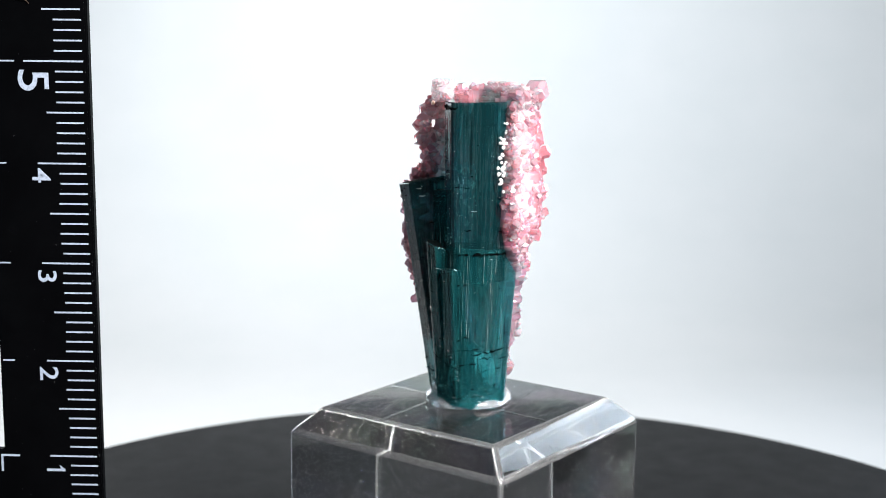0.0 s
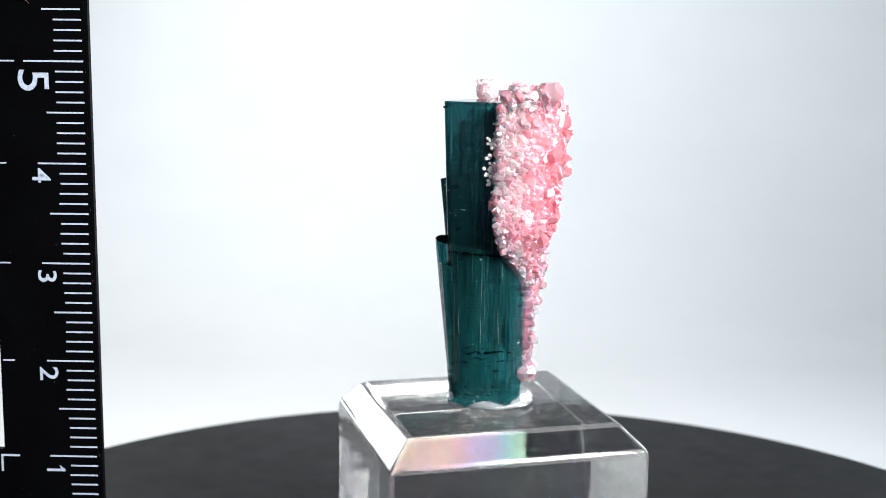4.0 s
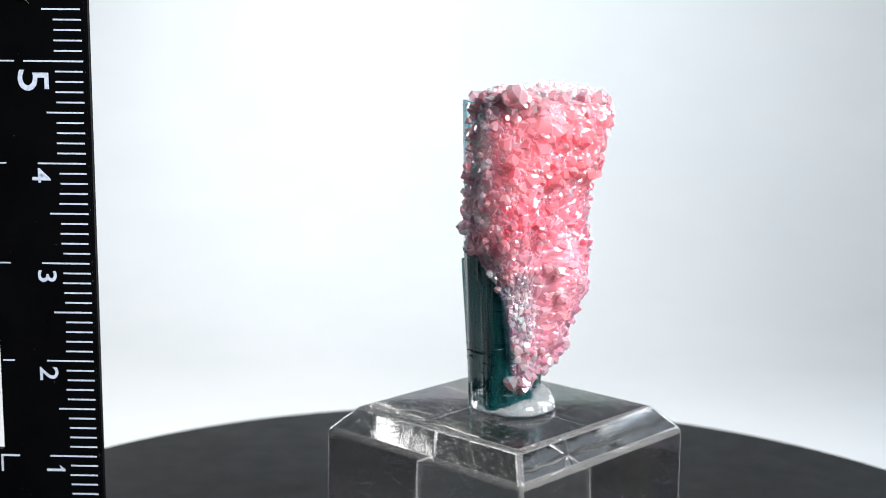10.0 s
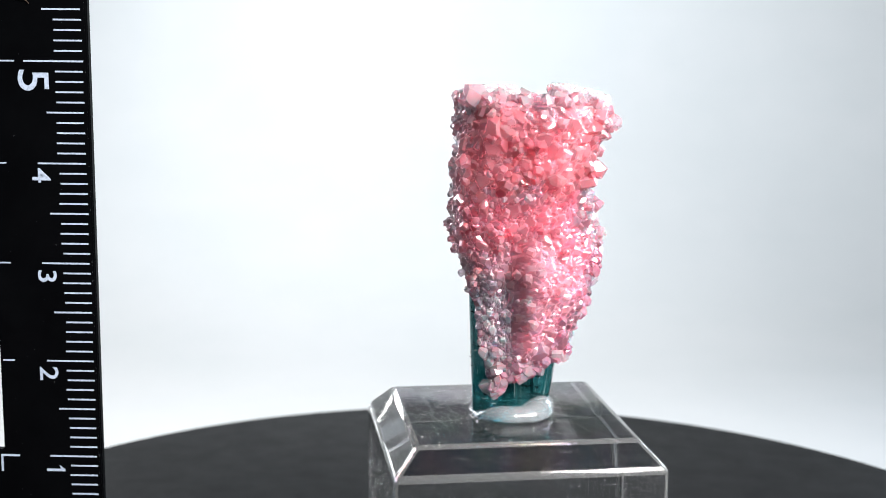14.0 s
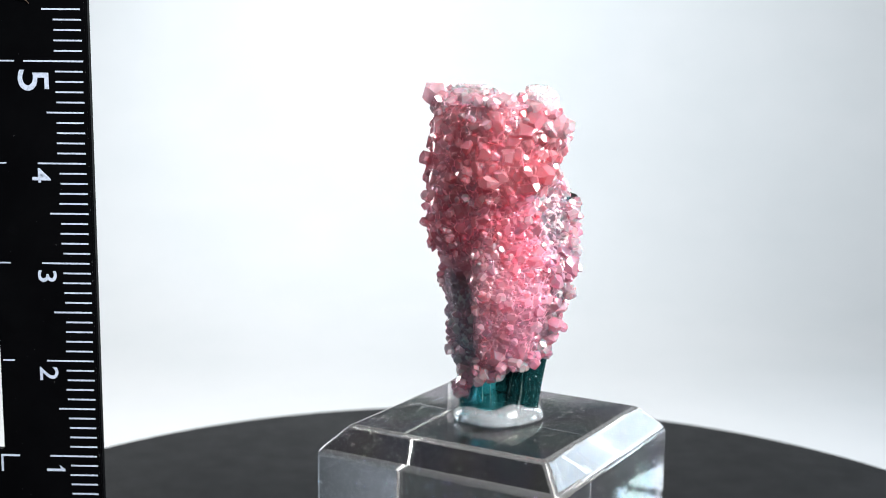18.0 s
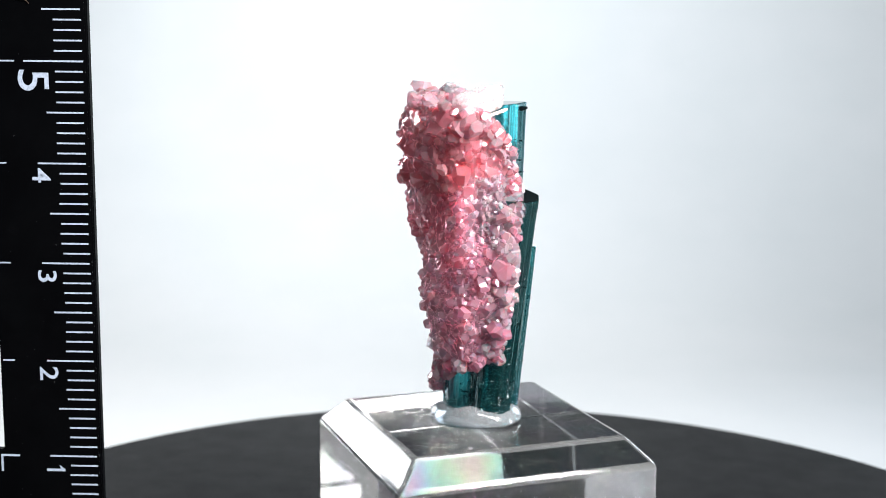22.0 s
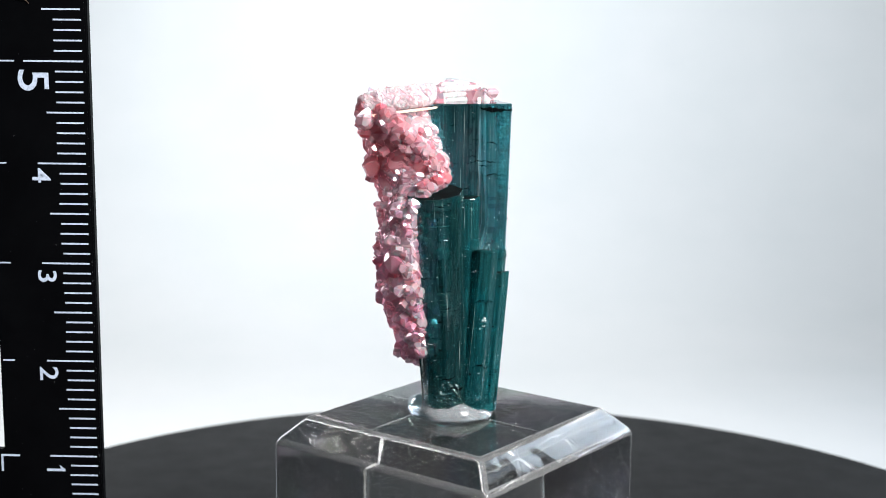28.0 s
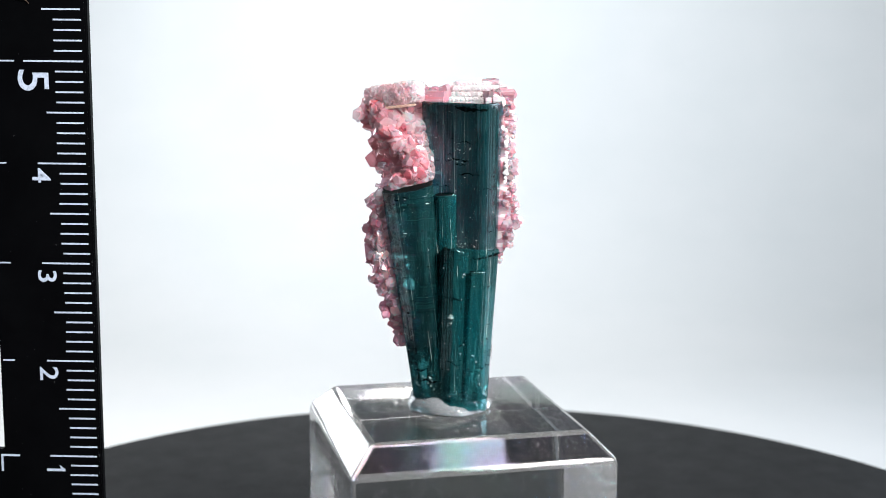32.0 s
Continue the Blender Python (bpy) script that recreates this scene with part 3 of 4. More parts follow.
def crystal_skin(parent, grown):
    """The crystals that have grown into one another: a closed sheet whose outer side is the upper hull of all their faces."""
    rng = np.random.default_rng(9)
    angles, levels = np.linspace(-50, 158, 250), np.linspace(0.10, 3.16, 270)
    base, inside, rim = np.zeros((270, 250)), np.zeros((270, 250), bool), np.zeros((270, 250))
    for i, z in enumerate(levels):
        row = crust_row(float(z))
        ragged = np.array([noise.noise(Vector((float(z) * 5, k, 1.0))) * 5 + noise.noise(Vector((float(z) * 16, k, 4.0))) * 4 for k in (0.0, 9.0)])
        first, last = row[0] - 2 + ragged[0] * 0.6, row[1] + 1 + ragged[1] * 0.5
        base[i] = np.interp(angles, ANGLES, row[2:]) - 0.06
        base[i] += [0.035 * noise.noise(Vector((float(a) * 0.05, float(z) * 3.0, 7.0))) for a in angles]
        base[i] -= [clear_zone(float(z), float(a)) for a in angles]
        inside[i] = (angles > first) & (angles < last)
        rim[i] = np.clip(np.minimum((angles - first) / 6.0, (last - angles) / 3.0), 0, 1)
    top, owner = base - 0.03, np.full((270, 250), -1)
    for n, (z, angle, size, kind) in enumerate(grown):
        r = crust_radius(z, angle)
        half = size * 0.75
        i0, i1 = np.searchsorted(levels, (z - half, z + half))
        j0, j1 = np.searchsorted(angles, (angle - math.degrees(half / r), angle + math.degrees(half / r)))
        if i0 >= i1 or j0 >= j1:
            continue
        v, u = np.meshgrid(levels[i0:i1] - z, np.radians(angles[j0:j1] - angle) * r, indexing="ij")
        # a lopsided point of five to seven faces round a tilted end face
        peak = size * rng.uniform(0.30, 0.54)
        high = peak * rng.uniform(0.72, 1.0) + u * rng.normal(0, 0.35) + v * rng.normal(0, 0.35)
        sides, turn = rng.integers(4, 8), rng.uniform(0, 6.28)
        for k in range(sides):
            g = turn + 6.283 * (k + rng.uniform(-0.2, 0.2)) / sides
            slope = rng.uniform(0.6, 2.2)
            high = np.minimum(high, peak + slope * (size * rng.uniform(0.12, 0.34) - (u * math.cos(g) + v * math.sin(g))))
        high = np.interp(z, levels, base[:, min(249, (j0 + j1) // 2)]) * 0.5 + base[i0:i1, j0:j1] * 0.5 + high - size * 0.10
        now = top[i0:i1, j0:j1]
        owner[i0:i1, j0:j1][high > now] = n
        np.maximum(now, high, out=now)
    floor_r = 0.25
    top = floor_r + (top - floor_r) * np.sqrt(rim)
    ends = np.clip(np.minimum(levels - 0.10, 3.16 - levels) / 0.08, 0.0, 1)[:, None]
    top = np.maximum(floor_r + 0.004, floor_r + (top - floor_r) * np.sqrt(ends))
    rows, cols = top.shape
    way = np.radians(angles)[None, :]

    def sheet(radius):
        return np.stack([CORE.x + radius * np.cos(way), CORE.y + radius * np.sin(way), np.broadcast_to(levels[:, None], (rows, cols))], -1).reshape(-1, 3) * CM

    verts = np.concatenate([sheet(top), sheet(np.full((rows, cols), floor_r))])
    lot = rows * cols
    cell = inside[:-1, :-1] & inside[1:, :-1] & inside[:-1, 1:] & inside[1:, 1:]
    faces, mats, tints = [], [], []
    kinds = {k: n for n, k in enumerate(SKIN)}
    for i, j in zip(*np.nonzero(cell)):
        a, b, c, d = i * cols + j, i * cols + j + 1, (i + 1) * cols + j + 1, (i + 1) * cols + j
        own = owner[i, j]
        mat = kinds[grown[own][3]] if own >= 0 else 2
        tint = (own * 0.618) % 1.0
        faces.append((a, b, c, d))
        faces.append((lot + d, lot + c, lot + b, lot + a))
        for near, p, q in ((j and cell[i, j - 1], d, a), (j < cols - 2 and cell[i, j + 1], b, c), (i and cell[i - 1, j], a, b), (i < rows - 2 and cell[i + 1, j], c, d)):
            if not near:
                faces.append((q, p, lot + p, lot + q))
        mats += [mat] * (len(faces) - len(mats))
        tints += [tint] * (len(faces) - len(tints))
    used = np.unique(np.array([k for f in faces for k in f]))
    renumber = np.zeros(len(verts), int)
    renumber[used] = np.arange(len(used))
    me = bpy.data.meshes.new("crystal_crust")
    me.from_pydata(verts[used].tolist(), [], [[int(renumber[k]) for k in f] for f in faces])
    for mat in (CRUST_CORAL, CRUST_ROSE, CRUST_PINK, CRUST_ORCHID, CRUST_CLEAR, CRUST_ICE):
        me.materials.append(mat)
    me.polygons.foreach_set("material_index", mats)
    me.attributes.new("crystal", "FLOAT", "FACE").data.foreach_set("value", tints)
    ob = new("crystal_crust", me)
    ob.parent = parent
    return tagged(ob, "crust of pink crystals grown into one another")


def end_wall(parent):
    """The broken end of the crust: small glassy crystals standing close together, each with its own slanting faces."""
    rng = np.random.default_rng(14)
    rows, cols = 280, 90
    levels, reach = np.linspace(0.76, 3.08, rows), np.linspace(0.0, 1.0, cols)
    last = np.array([crust_row(float(z))[1] for z in levels])
    far = np.array([crust_radius(float(z), float(a) - 2) - 0.03 + 0.05 * noise.noise(Vector((float(z) * 11, 3.0, 0.0))) for z, a in zip(levels, last)])
    near = np.interp(levels, (2.22, 2.34), (1, 0)) * (far - 0.24) + np.interp(levels, (2.22, 2.34), (0, 1)) * 0.34
    radius = near[:, None] + (far - near - 0.01)[:, None] * reach[None, :]
    tall = np.broadcast_to(levels[:, None], radius.shape)
    turn_by = np.radians(last + 1.0)[:, None]
    flat = np.stack([CORE.x + radius * np.cos(turn_by), CORE.y + radius * np.sin(turn_by), tall], -1)
    across = flat[200, 80] - flat[200, 10]
    across /= np.linalg.norm(across)
    rise = np.array((0.0, 0.0, 1.0))
    normal = np.cross(rise, across)
    top, owner = np.full(radius.shape, -0.03), np.full(radius.shape, -1)
    kinds = []
    for n in range(1500):
        z, share = rng.uniform(0.76, 3.08), rng.uniform(0, 1)
        seat = flat[int(np.searchsorted(levels, z)) % rows, int(share * (cols - 1))]
        size = (rng.uniform(0.07, 0.12) if z > 2.3 else rng.uniform(0.09, 0.17)) if n < 420 else rng.uniform(0.035, 0.06)
        u, v = (flat - seat) @ across, (flat - seat) @ rise
        peak = size * rng.uniform(0.3, 0.6)
        high = peak * rng.uniform(0.7, 1.0) + u * rng.normal(0, 0.4) + v * rng.normal(0, 0.4)
        sides, turn = rng.integers(4, 8), rng.uniform(0, 6.28)
        for k in range(sides):
            g = turn + 6.283 * (k + rng.uniform(-0.2, 0.2)) / sides
            high = np.minimum(high, peak + rng.uniform(0.7, 2.4) * (size * rng.uniform(0.14, 0.36) - (u * math.cos(g) + v * math.sin(g))))
        high = high - 0.02
        owner[high > top] = n
        top = np.maximum(top, high)
        pale = share < 0.35 or rng.random() < 0.2
        kinds.append(2 if z < 2.3 and rng.random() < 0.8 else int(pale or z > 2.8 and rng.random() < 0.6))
    edge = np.minimum(np.minimum(np.arange(cols), np.arange(cols)[::-1])[None, :] / 3, np.minimum(np.arange(rows), np.arange(rows)[::-1])[:, None] / 5)
    top = -0.035 + (top + 0.035) * np.sqrt(np.clip(edge, 0, 1))
    lot = rows * cols
    verts = np.concatenate([flat + top[..., None] * normal, flat - 0.04 * normal]).reshape(-1, 3) * CM
    faces, mats, tints = [], [], []
    for i in range(rows - 1):
        for j in range(cols - 1):
            a, b, c, d = i * cols + j, i * cols + j + 1, (i + 1) * cols + j + 1, (i + 1) * cols + j
            faces += [(a, d, c, b), (lot + a, lot + b, lot + c, lot + d)]
            for outer, p, q in ((j == 0, a, d), (j == cols - 2, c, b), (i == 0, b, a), (i == rows - 2, d, c)):
                if outer:
                    faces.append((q, p, lot + p, lot + q))
            own = owner[i, j]
            mats += [kinds[own] if own >= 0 else 0] * (len(faces) - len(mats))
            tints += [(own * 0.618) % 1.0] * (len(faces) - len(tints))
    me = bpy.data.meshes.new("crust_end")
    me.from_pydata(verts.tolist(), [], faces)
    for mat in (WALL_ROSE, WALL_PALE, WALL_LILAC):
        me.materials.append(mat)
    me.polygons.foreach_set("material_index", mats)
    me.attributes.new("crystal", "FLOAT", "FACE").data.foreach_set("value", tints)
    ob = new("crust_end", me)
    ob.parent = parent
    return tagged(ob, "broken end of the crust with glassy pink crystals")


def specimen():
    base = new("mineral_specimen")
    # teal prisms
    prism("main_prism", base, [(-0.374, 0.079), (-0.293, -0.197), (-0.221, -0.214), (0.012, -0.143), (0.216, 0.015), (0.228, 0.268), (0.088, 0.456), (-0.12, 0.53), (-0.347, 0.481)],
          [(-0.395, 0.05), (-0.325, -0.25), (-0.25, -0.262), (0.0, -0.175), (0.21, -0.05), (0.24, 0.25), (0.10, 0.45), (-0.12, 0.53), (-0.37, 0.51)], 1.3, 3.06, 1, "tall dark teal striated prism with a flat top", (0.0, -0.01), ragged=0.025)
    # matte black on its top stands in for the dark stone mirrored there
    prism("leaning_prism", base, ring_outline(-0.30, 0.34, 0.22, 8, 1.0, 0.2), ring_outline(-0.615, 0.455, 0.25, 8, 1.13, 0.2), 0.05, 2.25, 2, "shorter leaning teal prism, its flat broken top painted black as a dark reflection", (0.20, -0.06), mat=DEEP, end=FLAW)
    prism("broad_prism", base, [(-0.44, 0.09), (-0.28, -0.13), (-0.21, -0.165), (-0.07, -0.125), (0.235, 0.11), (0.24, 0.33), (0.07, 0.50), (-0.22, 0.52)],
          [(-0.43, 0.0), (-0.31, -0.21), (-0.22, -0.235), (0.05, -0.165), (0.36, 0.15), (0.34, 0.34), (0.08, 0.46), (-0.25, 0.46)], 0.05, 1.64, 3, "broad lower prism of brighter teal", (-0.08, 0.0), mat=BRIGHT)
    prism("wedge_prism", base, ring_outline(-0.31, 0.18, 0.13, 7, 1.1, 0.5), ring_outline(-0.40, 0.155, 0.115, 7, 1.1, 0.5), 0.09, 2.18, 6, "slim wedge between the tall and the leaning prism", (0.08, -0.06), mat=BRIGHT, end=FLAW)
    prism("side_prism", base, ring_outline(-0.32, 0.10, 0.14, 7), ring_outline(-0.445, -0.03, 0.12, 7), 0.07, 1.66, 4, "slim side prism ending in a chipped step", (-0.3, 0.1), mat=BRIGHT, end=FLAW)
    prism("corner_prism", base, ring_outline(-0.25, -0.04, 0.12, 6, 1.0, 0.4), ring_outline(-0.30, -0.148, 0.11, 6, 1.0, 0.4), 0.17, 1.43, 5, "slim side prism ending in a chipped step", (-0.15, -0.25), mat=BRIGHT, end=FLAW)
    # flaws in the prisms: dark cracks across, white chips and specks
    flaw_rng = random.Random(77)
    for who, z, start, stop, mat, high in (("main_prism", 3.03, 200, 250, FLAW, 0.05), ("main_prism", 2.52, 175, 235, FLAW, 0.016), ("main_prism", 2.48, 200, 222, FLAW, 0.02), ("broad_prism", 0.60, -95, -20, FLAW, 0.026), ("broad_prism", 0.53, -80, -52, FLAW, 0.02),
                                           ("broad_prism", 1.585, -140, 10, FLAW, 0.03), ("leaning_prism", 0.85, 120, 200, FLAW, 0.012), ("leaning_prism", 0.45, 170, 215, FLAW, 0.02), ("leaning_prism", 1.45, 130, 175, FLAW, 0.012),
                                           ("leaning_prism", 0.33, 190, 240, FLAW, 0.03), ("main_prism", 2.70, -150, -128, FLAW, 0.012), ("main_prism", 2.40, -150, -120, FLAW, 0.02), ("leaning_prism", 0.62, 60, 120, FLAW, 0.014), ("side_prism", 1.2, 150, 250, FLAW, 0.014),
                                           ("side_prism", 0.55, 170, 250, FLAW, 0.014)):
        crack(who, z, start, stop, mat, high, flaw_rng)
    for i in range(26):
        who = flaw_rng.choice(("leaning_prism", "leaning_prism", "broad_prism", "main_prism", "side_prism", "corner_prism"))
        start = flaw_rng.uniform(-180, 180)
        crack(who, flaw_rng.uniform(0.22, 1.0) + 1.6 * (who == "main_prism"), start, start + flaw_rng.uniform(12, 45), FLAW, flaw_rng.uniform(0.005, 0.016), flaw_rng)
    for who, z, start, stop, count in (("main_prism", 2.58, 195, 225, 16), ("main_prism", 1.70, 185, 240, 60), ("leaning_prism", 0.36, 165, 235, 26), ("leaning_prism", 0.24, 120, 250, 6), ("broad_prism", 0.42, -128, -112, 46),
                                       ("broad_prism", 0.16, -140, -40, 16), ("side_prism", 0.95, 180, 230, 30), ("main_prism", 2.70, -150, -130, 5)):
        chips(who, z, start, stop, count, flaw_rng)
    # pale slivers that stand in for highlights on the facet edges
    glints(base, 110, flaw_rng)
    inclusions(base, 230, FLAW, (0.002, 0.008), "short dark cracks and inclusions", flaw_rng)
    inclusions(base, 70, FROST, (0.001, 0.003), "fine pale fracture marks", flaw_rng)
    # body of the crust under its crystals
    bm = bmesh.new()
    rows, cols, grid = 40, 40, []
    for i in range(rows + 1):
        z = 0.16 + (3.10 - 0.16) * i / rows
        row = crust_row(z)
        line = []
        for j in range(cols + 1):
            angle = row[0] + 6 + (row[1] - row[0] - 12) * j / cols
            dig = 0.13 + 0.03 * noise.noise(Vector((angle * 0.08, z * 5.0, 0.0)))
            dig += 0.10 * max(0.0, 1 - min(j, cols - j) / 3.0) + clear_zone(z, angle) + (0.05 if z < 1.45 and angle < 68 else 0.0) + 5 * far_zone(z, angle)
            line.append(on_crust(z, angle, min(dig, crust_radius(z, angle) - 0.24)))
        grid.append(line)
    outer = [[bm.verts.new(p) for p in line] for line in grid]
    inner = []
    for line in grid:
        inner.append([])
        for p in line:
            d = Vector((p.x - CORE.x, p.y - CORE.y, 0))
            inner[-1].append(bm.verts.new(CORE + d.normalized() * max(0.18, min(0.26, d.length - 0.06)) + Vector((0, 0, p.z))))
    for i in range(rows):
        for j in range(cols):
            low = i < 21 or i < 30 and j > 30
            bm.faces.new((outer[i][j], outer[i][j + 1], outer[i + 1][j + 1], outer[i + 1][j])).material_index = int(low)
            bm.faces.new((inner[i][j], inner[i + 1][j], inner[i + 1][j + 1], inner[i][j + 1]))
        bm.faces.new((outer[i][0], outer[i + 1][0], inner[i + 1][0], inner[i][0]))
        bm.faces.new((outer[i][cols], inner[i][cols], inner[i + 1][cols], outer[i + 1][cols]))
    for i in (0, rows):
        for j in range(cols):
            bm.faces.new((outer[i][j], outer[i][j + 1], inner[i][j + 1], inner[i][j]))
    bmesh.ops.recalc_face_normals(bm, faces=bm.faces)
    smooth(part("crust_core", bm, CORE_PINK, base, "milky pink core of the crust")).data.materials.append(CORE_PALE)
    # crystals grown over the crust: those that stand out singly, and those grown together
    rng = random.Random(21)
    placed, grown, cells = [], [], {}
    for tries in range(90000):
        large = tries < 12000
        z = rng.uniform(0.14, 3.13)
        row = crust_row(z)
        angle = rng.uniform(-46, 154)
        if not row[0] - 2 < angle < row[1] + 2:
            continue
        kind = tone(z + rng.uniform(-0.12, 0.12), angle + rng.uniform(-7, 7))
        if kind == "lilac" and rng.random() < 0.35 or kind == "orchid" and angle > 126 and rng.random() < 0.2:
            kind = "frost"
        if rng.random() < (0.16 if z < 2.35 else 0.05):
            kind = "lilac"
        low, high = {"coral": (0.085, 0.18), "rose": (0.065, 0.13), "pink": (0.06, 0.12), "lilac": (0.055, 0.11), "orchid": (0.065, 0.14), "frost": (0.05, 0.10)}[kind]
        size = low + (high * 1.1 - low) * rng.random() ** 1.6 if large else rng.uniform(0.45, 0.8) * low
        clear = clear_zone(z, angle) > 0.025
        single = large and rng.random() < 0.13
        inward = 0.02 * rng.random() + 0.15 * size + (0.04 if clear else 0.0)
        at = on_crust(z, angle, inward)
        gap = size * 0.30
        key = (int(at.x * 5 + 50), int(at.y * 5 + 50), int(at.z * 5 + 50))
        near = [o for i in (-1, 0, 1) for j in (-1, 0, 1) for k in (-1, 0, 1) for o in cells.get((key[0] + i, key[1] + j, key[2] + k), ())]
        if any((at - o).length < gap + g for o, g in near):
            continue
        cells.setdefault(key, []).append((at, gap))
        if single:
            placed.append((at, angle, size, kind))
        grown.append((z, angle, size * (0.8 if single else 1.0), kind))
    crystal_skin(base, grown)
    end_wall(base)
    # single large crystals: the peak, the knob at the wing's end, a tabular one under the pale crest, clear ones at the seam
    for x, y, z, size, kind in ((0.49, 0.36, 3.15, 0.27, "lilac"), (0.40, 0.42, 3.06, 0.26, "pink"), (0.49, 0.27, 3.13, 0.17, "pink"),
                                (-0.44, 1.11, 2.93, 0.20, "pink"), (-0.54, 1.11, 2.92, 0.18, "pink"), (-0.62, 1.11, 2.91, 0.15, "lilac"), (-0.34, 1.14, 2.98, 0.24, "rose"),
                                (-0.60, 0.77, 2.84, 0.18, "pink"), (-0.47, 0.86, 2.80, 0.16, "rose"), (-0.43, 0.62, 2.66, 0.19, "lilac"), (-0.45, 0.57, 2.42, 0.17, "lilac"),
                                (-0.55, 0.60, 2.36, 0.15, "lilac"), (-0.50, 0.52, 2.32, 0.12, "lilac"), (-0.62, 0.74, 1.02, 0.15, "orchid"), (-0.70, 0.66, 0.98, 0.11, "orchid"),
                                (-0.72, 0.79, 1.60, 0.22, "orchid"), (-0.75, 0.70, 1.86, 0.12, "lilac"), (0.18, 0.40, 0.52, 0.20, "lilac"), (0.24, 0.33, 0.34, 0.17, "lilac")):
        angle = math.degrees(math.atan2(y - CORE.y, x - CORE.x))
        placed.append((Vector((x, y, z)), angle, size, kind))
    # crystals over the broken end of the crust, beside the leaning prism
    for i in range(60):
        z = rng.uniform(2.28, 3.05) if i < 30 else rng.uniform(0.65, 2.3)
        angle = crust_row(z)[1] + rng.uniform(-1, 5)
        r = rng.uniform(0.45, max(0.5, crust_radius(z, angle) - 0.03))
        way = radians(angle)
        kind = rng.choice(("coral", "rose", "rose", "pink", "lilac") if z > 2.28 else ("orchid", "lilac") if z > 1.5 else ("orchid", "orchid", "lilac"))
        placed.append((CORE + Vector((r * math.cos(way), r * math.sin(way), z)), angle + 60, rng.uniform(0.06, 0.13) if z > 2.28 else rng.uniform(0.08, 0.19), kind))
    # along the ridge between that end and the crust's outer side
    for i in range(260):
        z = rng.uniform(0.76, 3.06) if i % 2 else rng.uniform(2.25, 3.06)
        last = crust_row(z)[1]
        angle = last + rng.uniform(-7, 4)
        r = crust_radius(z, min(angle, last)) - rng.uniform(0.0, 0.11)
        way = radians(angle)
        kind = rng.choice(("coral", "rose", "pink", "pink", "lilac") if z > 2.28 else ("orchid", "lilac", "lilac", "frost"))
        placed.append((CORE + Vector((r * math.cos(way), r * math.sin(way), z)), angle + rng.uniform(0, 60), rng.uniform(0.06, 0.13), kind))
    # and over the edge at the seam
    for i in range(80):
        z = rng.uniform(1.62, 3.05)
        angle = crust_row(z)[0] + rng.uniform(-2, 3)
        r = rng.uniform(0.38, max(0.4, crust_radius(z, angle) - 0.03))
        way = radians(angle)
        placed.append((CORE + Vector((r * math.cos(way), r * math.sin(way), z)), angle - 60, rng.uniform(0.05, 0.10), rng.choice(("lilac", "lilac", "frost", "pink"))))
    # beads along its lower edge
    for i in range(110):
        angle = rng.uniform(40, 142)
        z = float(np.interp(angle, (40, 56, 140), (0.30, 0.44, 0.72))) + rng.uniform(-0.05, 0.09)
        r = rng.uniform(0.40, max(0.42, crust_radius(z + 0.1, angle) - 0.02))
        way = radians(angle)
        placed.append((CORE + Vector((r * math.cos(way), r * math.sin(way), z)), angle, rng.uniform(0.06, 0.14), rng.choice(("orchid", "orchid", "lilac"))))
    # and over its upper rim
    for i in range(170):
        z = rng.uniform(3.02, 3.15)
        row = crust_row(z)
        angle = rng.uniform(row[0] + 4, row[1])
        r = rng.uniform(0.33, crust_radius(z, angle) - 0.04)
        way = radians(angle)
        placed.append((CORE + Vector((r * math.cos(way), r * math.sin(way), z)), angle, rng.uniform(0.06, 0.14), rng.choice(("pink", "lilac", "lilac"))))
    kinds = list(TONES)
    shapes = {k: [mesh_of("crystal", gem(10 * i + j, rng.choice((5, 6, 6, 8))), TONES[k]) for j in range(9)] for i, k in enumerate(kinds)}
    placed.sort(key=lambda s: -s[2])
    rest = {k: ([], []) for k in kinds}
    for number, (at, angle, size, kind) in enumerate(placed):
        tilt = Vector((math.cos(radians(angle)), math.sin(radians(angle)), rng.uniform(-0.35, 0.45)))
        tilt += Vector((rng.uniform(-1, 1), rng.uniform(-1, 1), rng.uniform(-1, 1))) * 0.55
        turn = tilt.to_track_quat("Z", "Y") @ Euler((0, 0, rng.uniform(0, 6.28))).to_quaternion()
        scale = Vector((size, size * rng.uniform(0.7, 1.1), size * rng.uniform(0.75, 1.15)))
        m = Matrix.LocRotScale(at, turn, scale)
        me = rng.choice(shapes[kind])
        if number < 290:
            ob = new("crystal", me)
            ob.parent = base
            ob.matrix_basis = Matrix.LocRotScale(at * CM, turn, scale)
        else:
            verts, faces = rest[kind]
            first = len(verts)
            verts += [Matrix.Scale(CM, 4) @ m @ (v.co / CM) for v in me.vertices]
            faces += [[first + i for i in f.vertices] for f in me.polygons]
    for kind, (verts, faces) in rest.items():
        if not verts:
            continue
        me = bpy.data.meshes.new("small_crystals")
        me.from_pydata(verts, [], faces)
        me.materials.append(TONES[kind])
        ob = new("small_crystals", me)
        ob.parent = base
        tagged(ob, {"coral": "small deep coral pink crystals", "rose": "small rose crystals", "pink": "small pink crystals", "lilac": "small pale lilac clear crystals", "orchid": "small orchid pink crystals", "frost": "small clear icy crystals"}[kind], kind="stuff")
    # fine dust on the teal faces
    bm = bmesh.new()
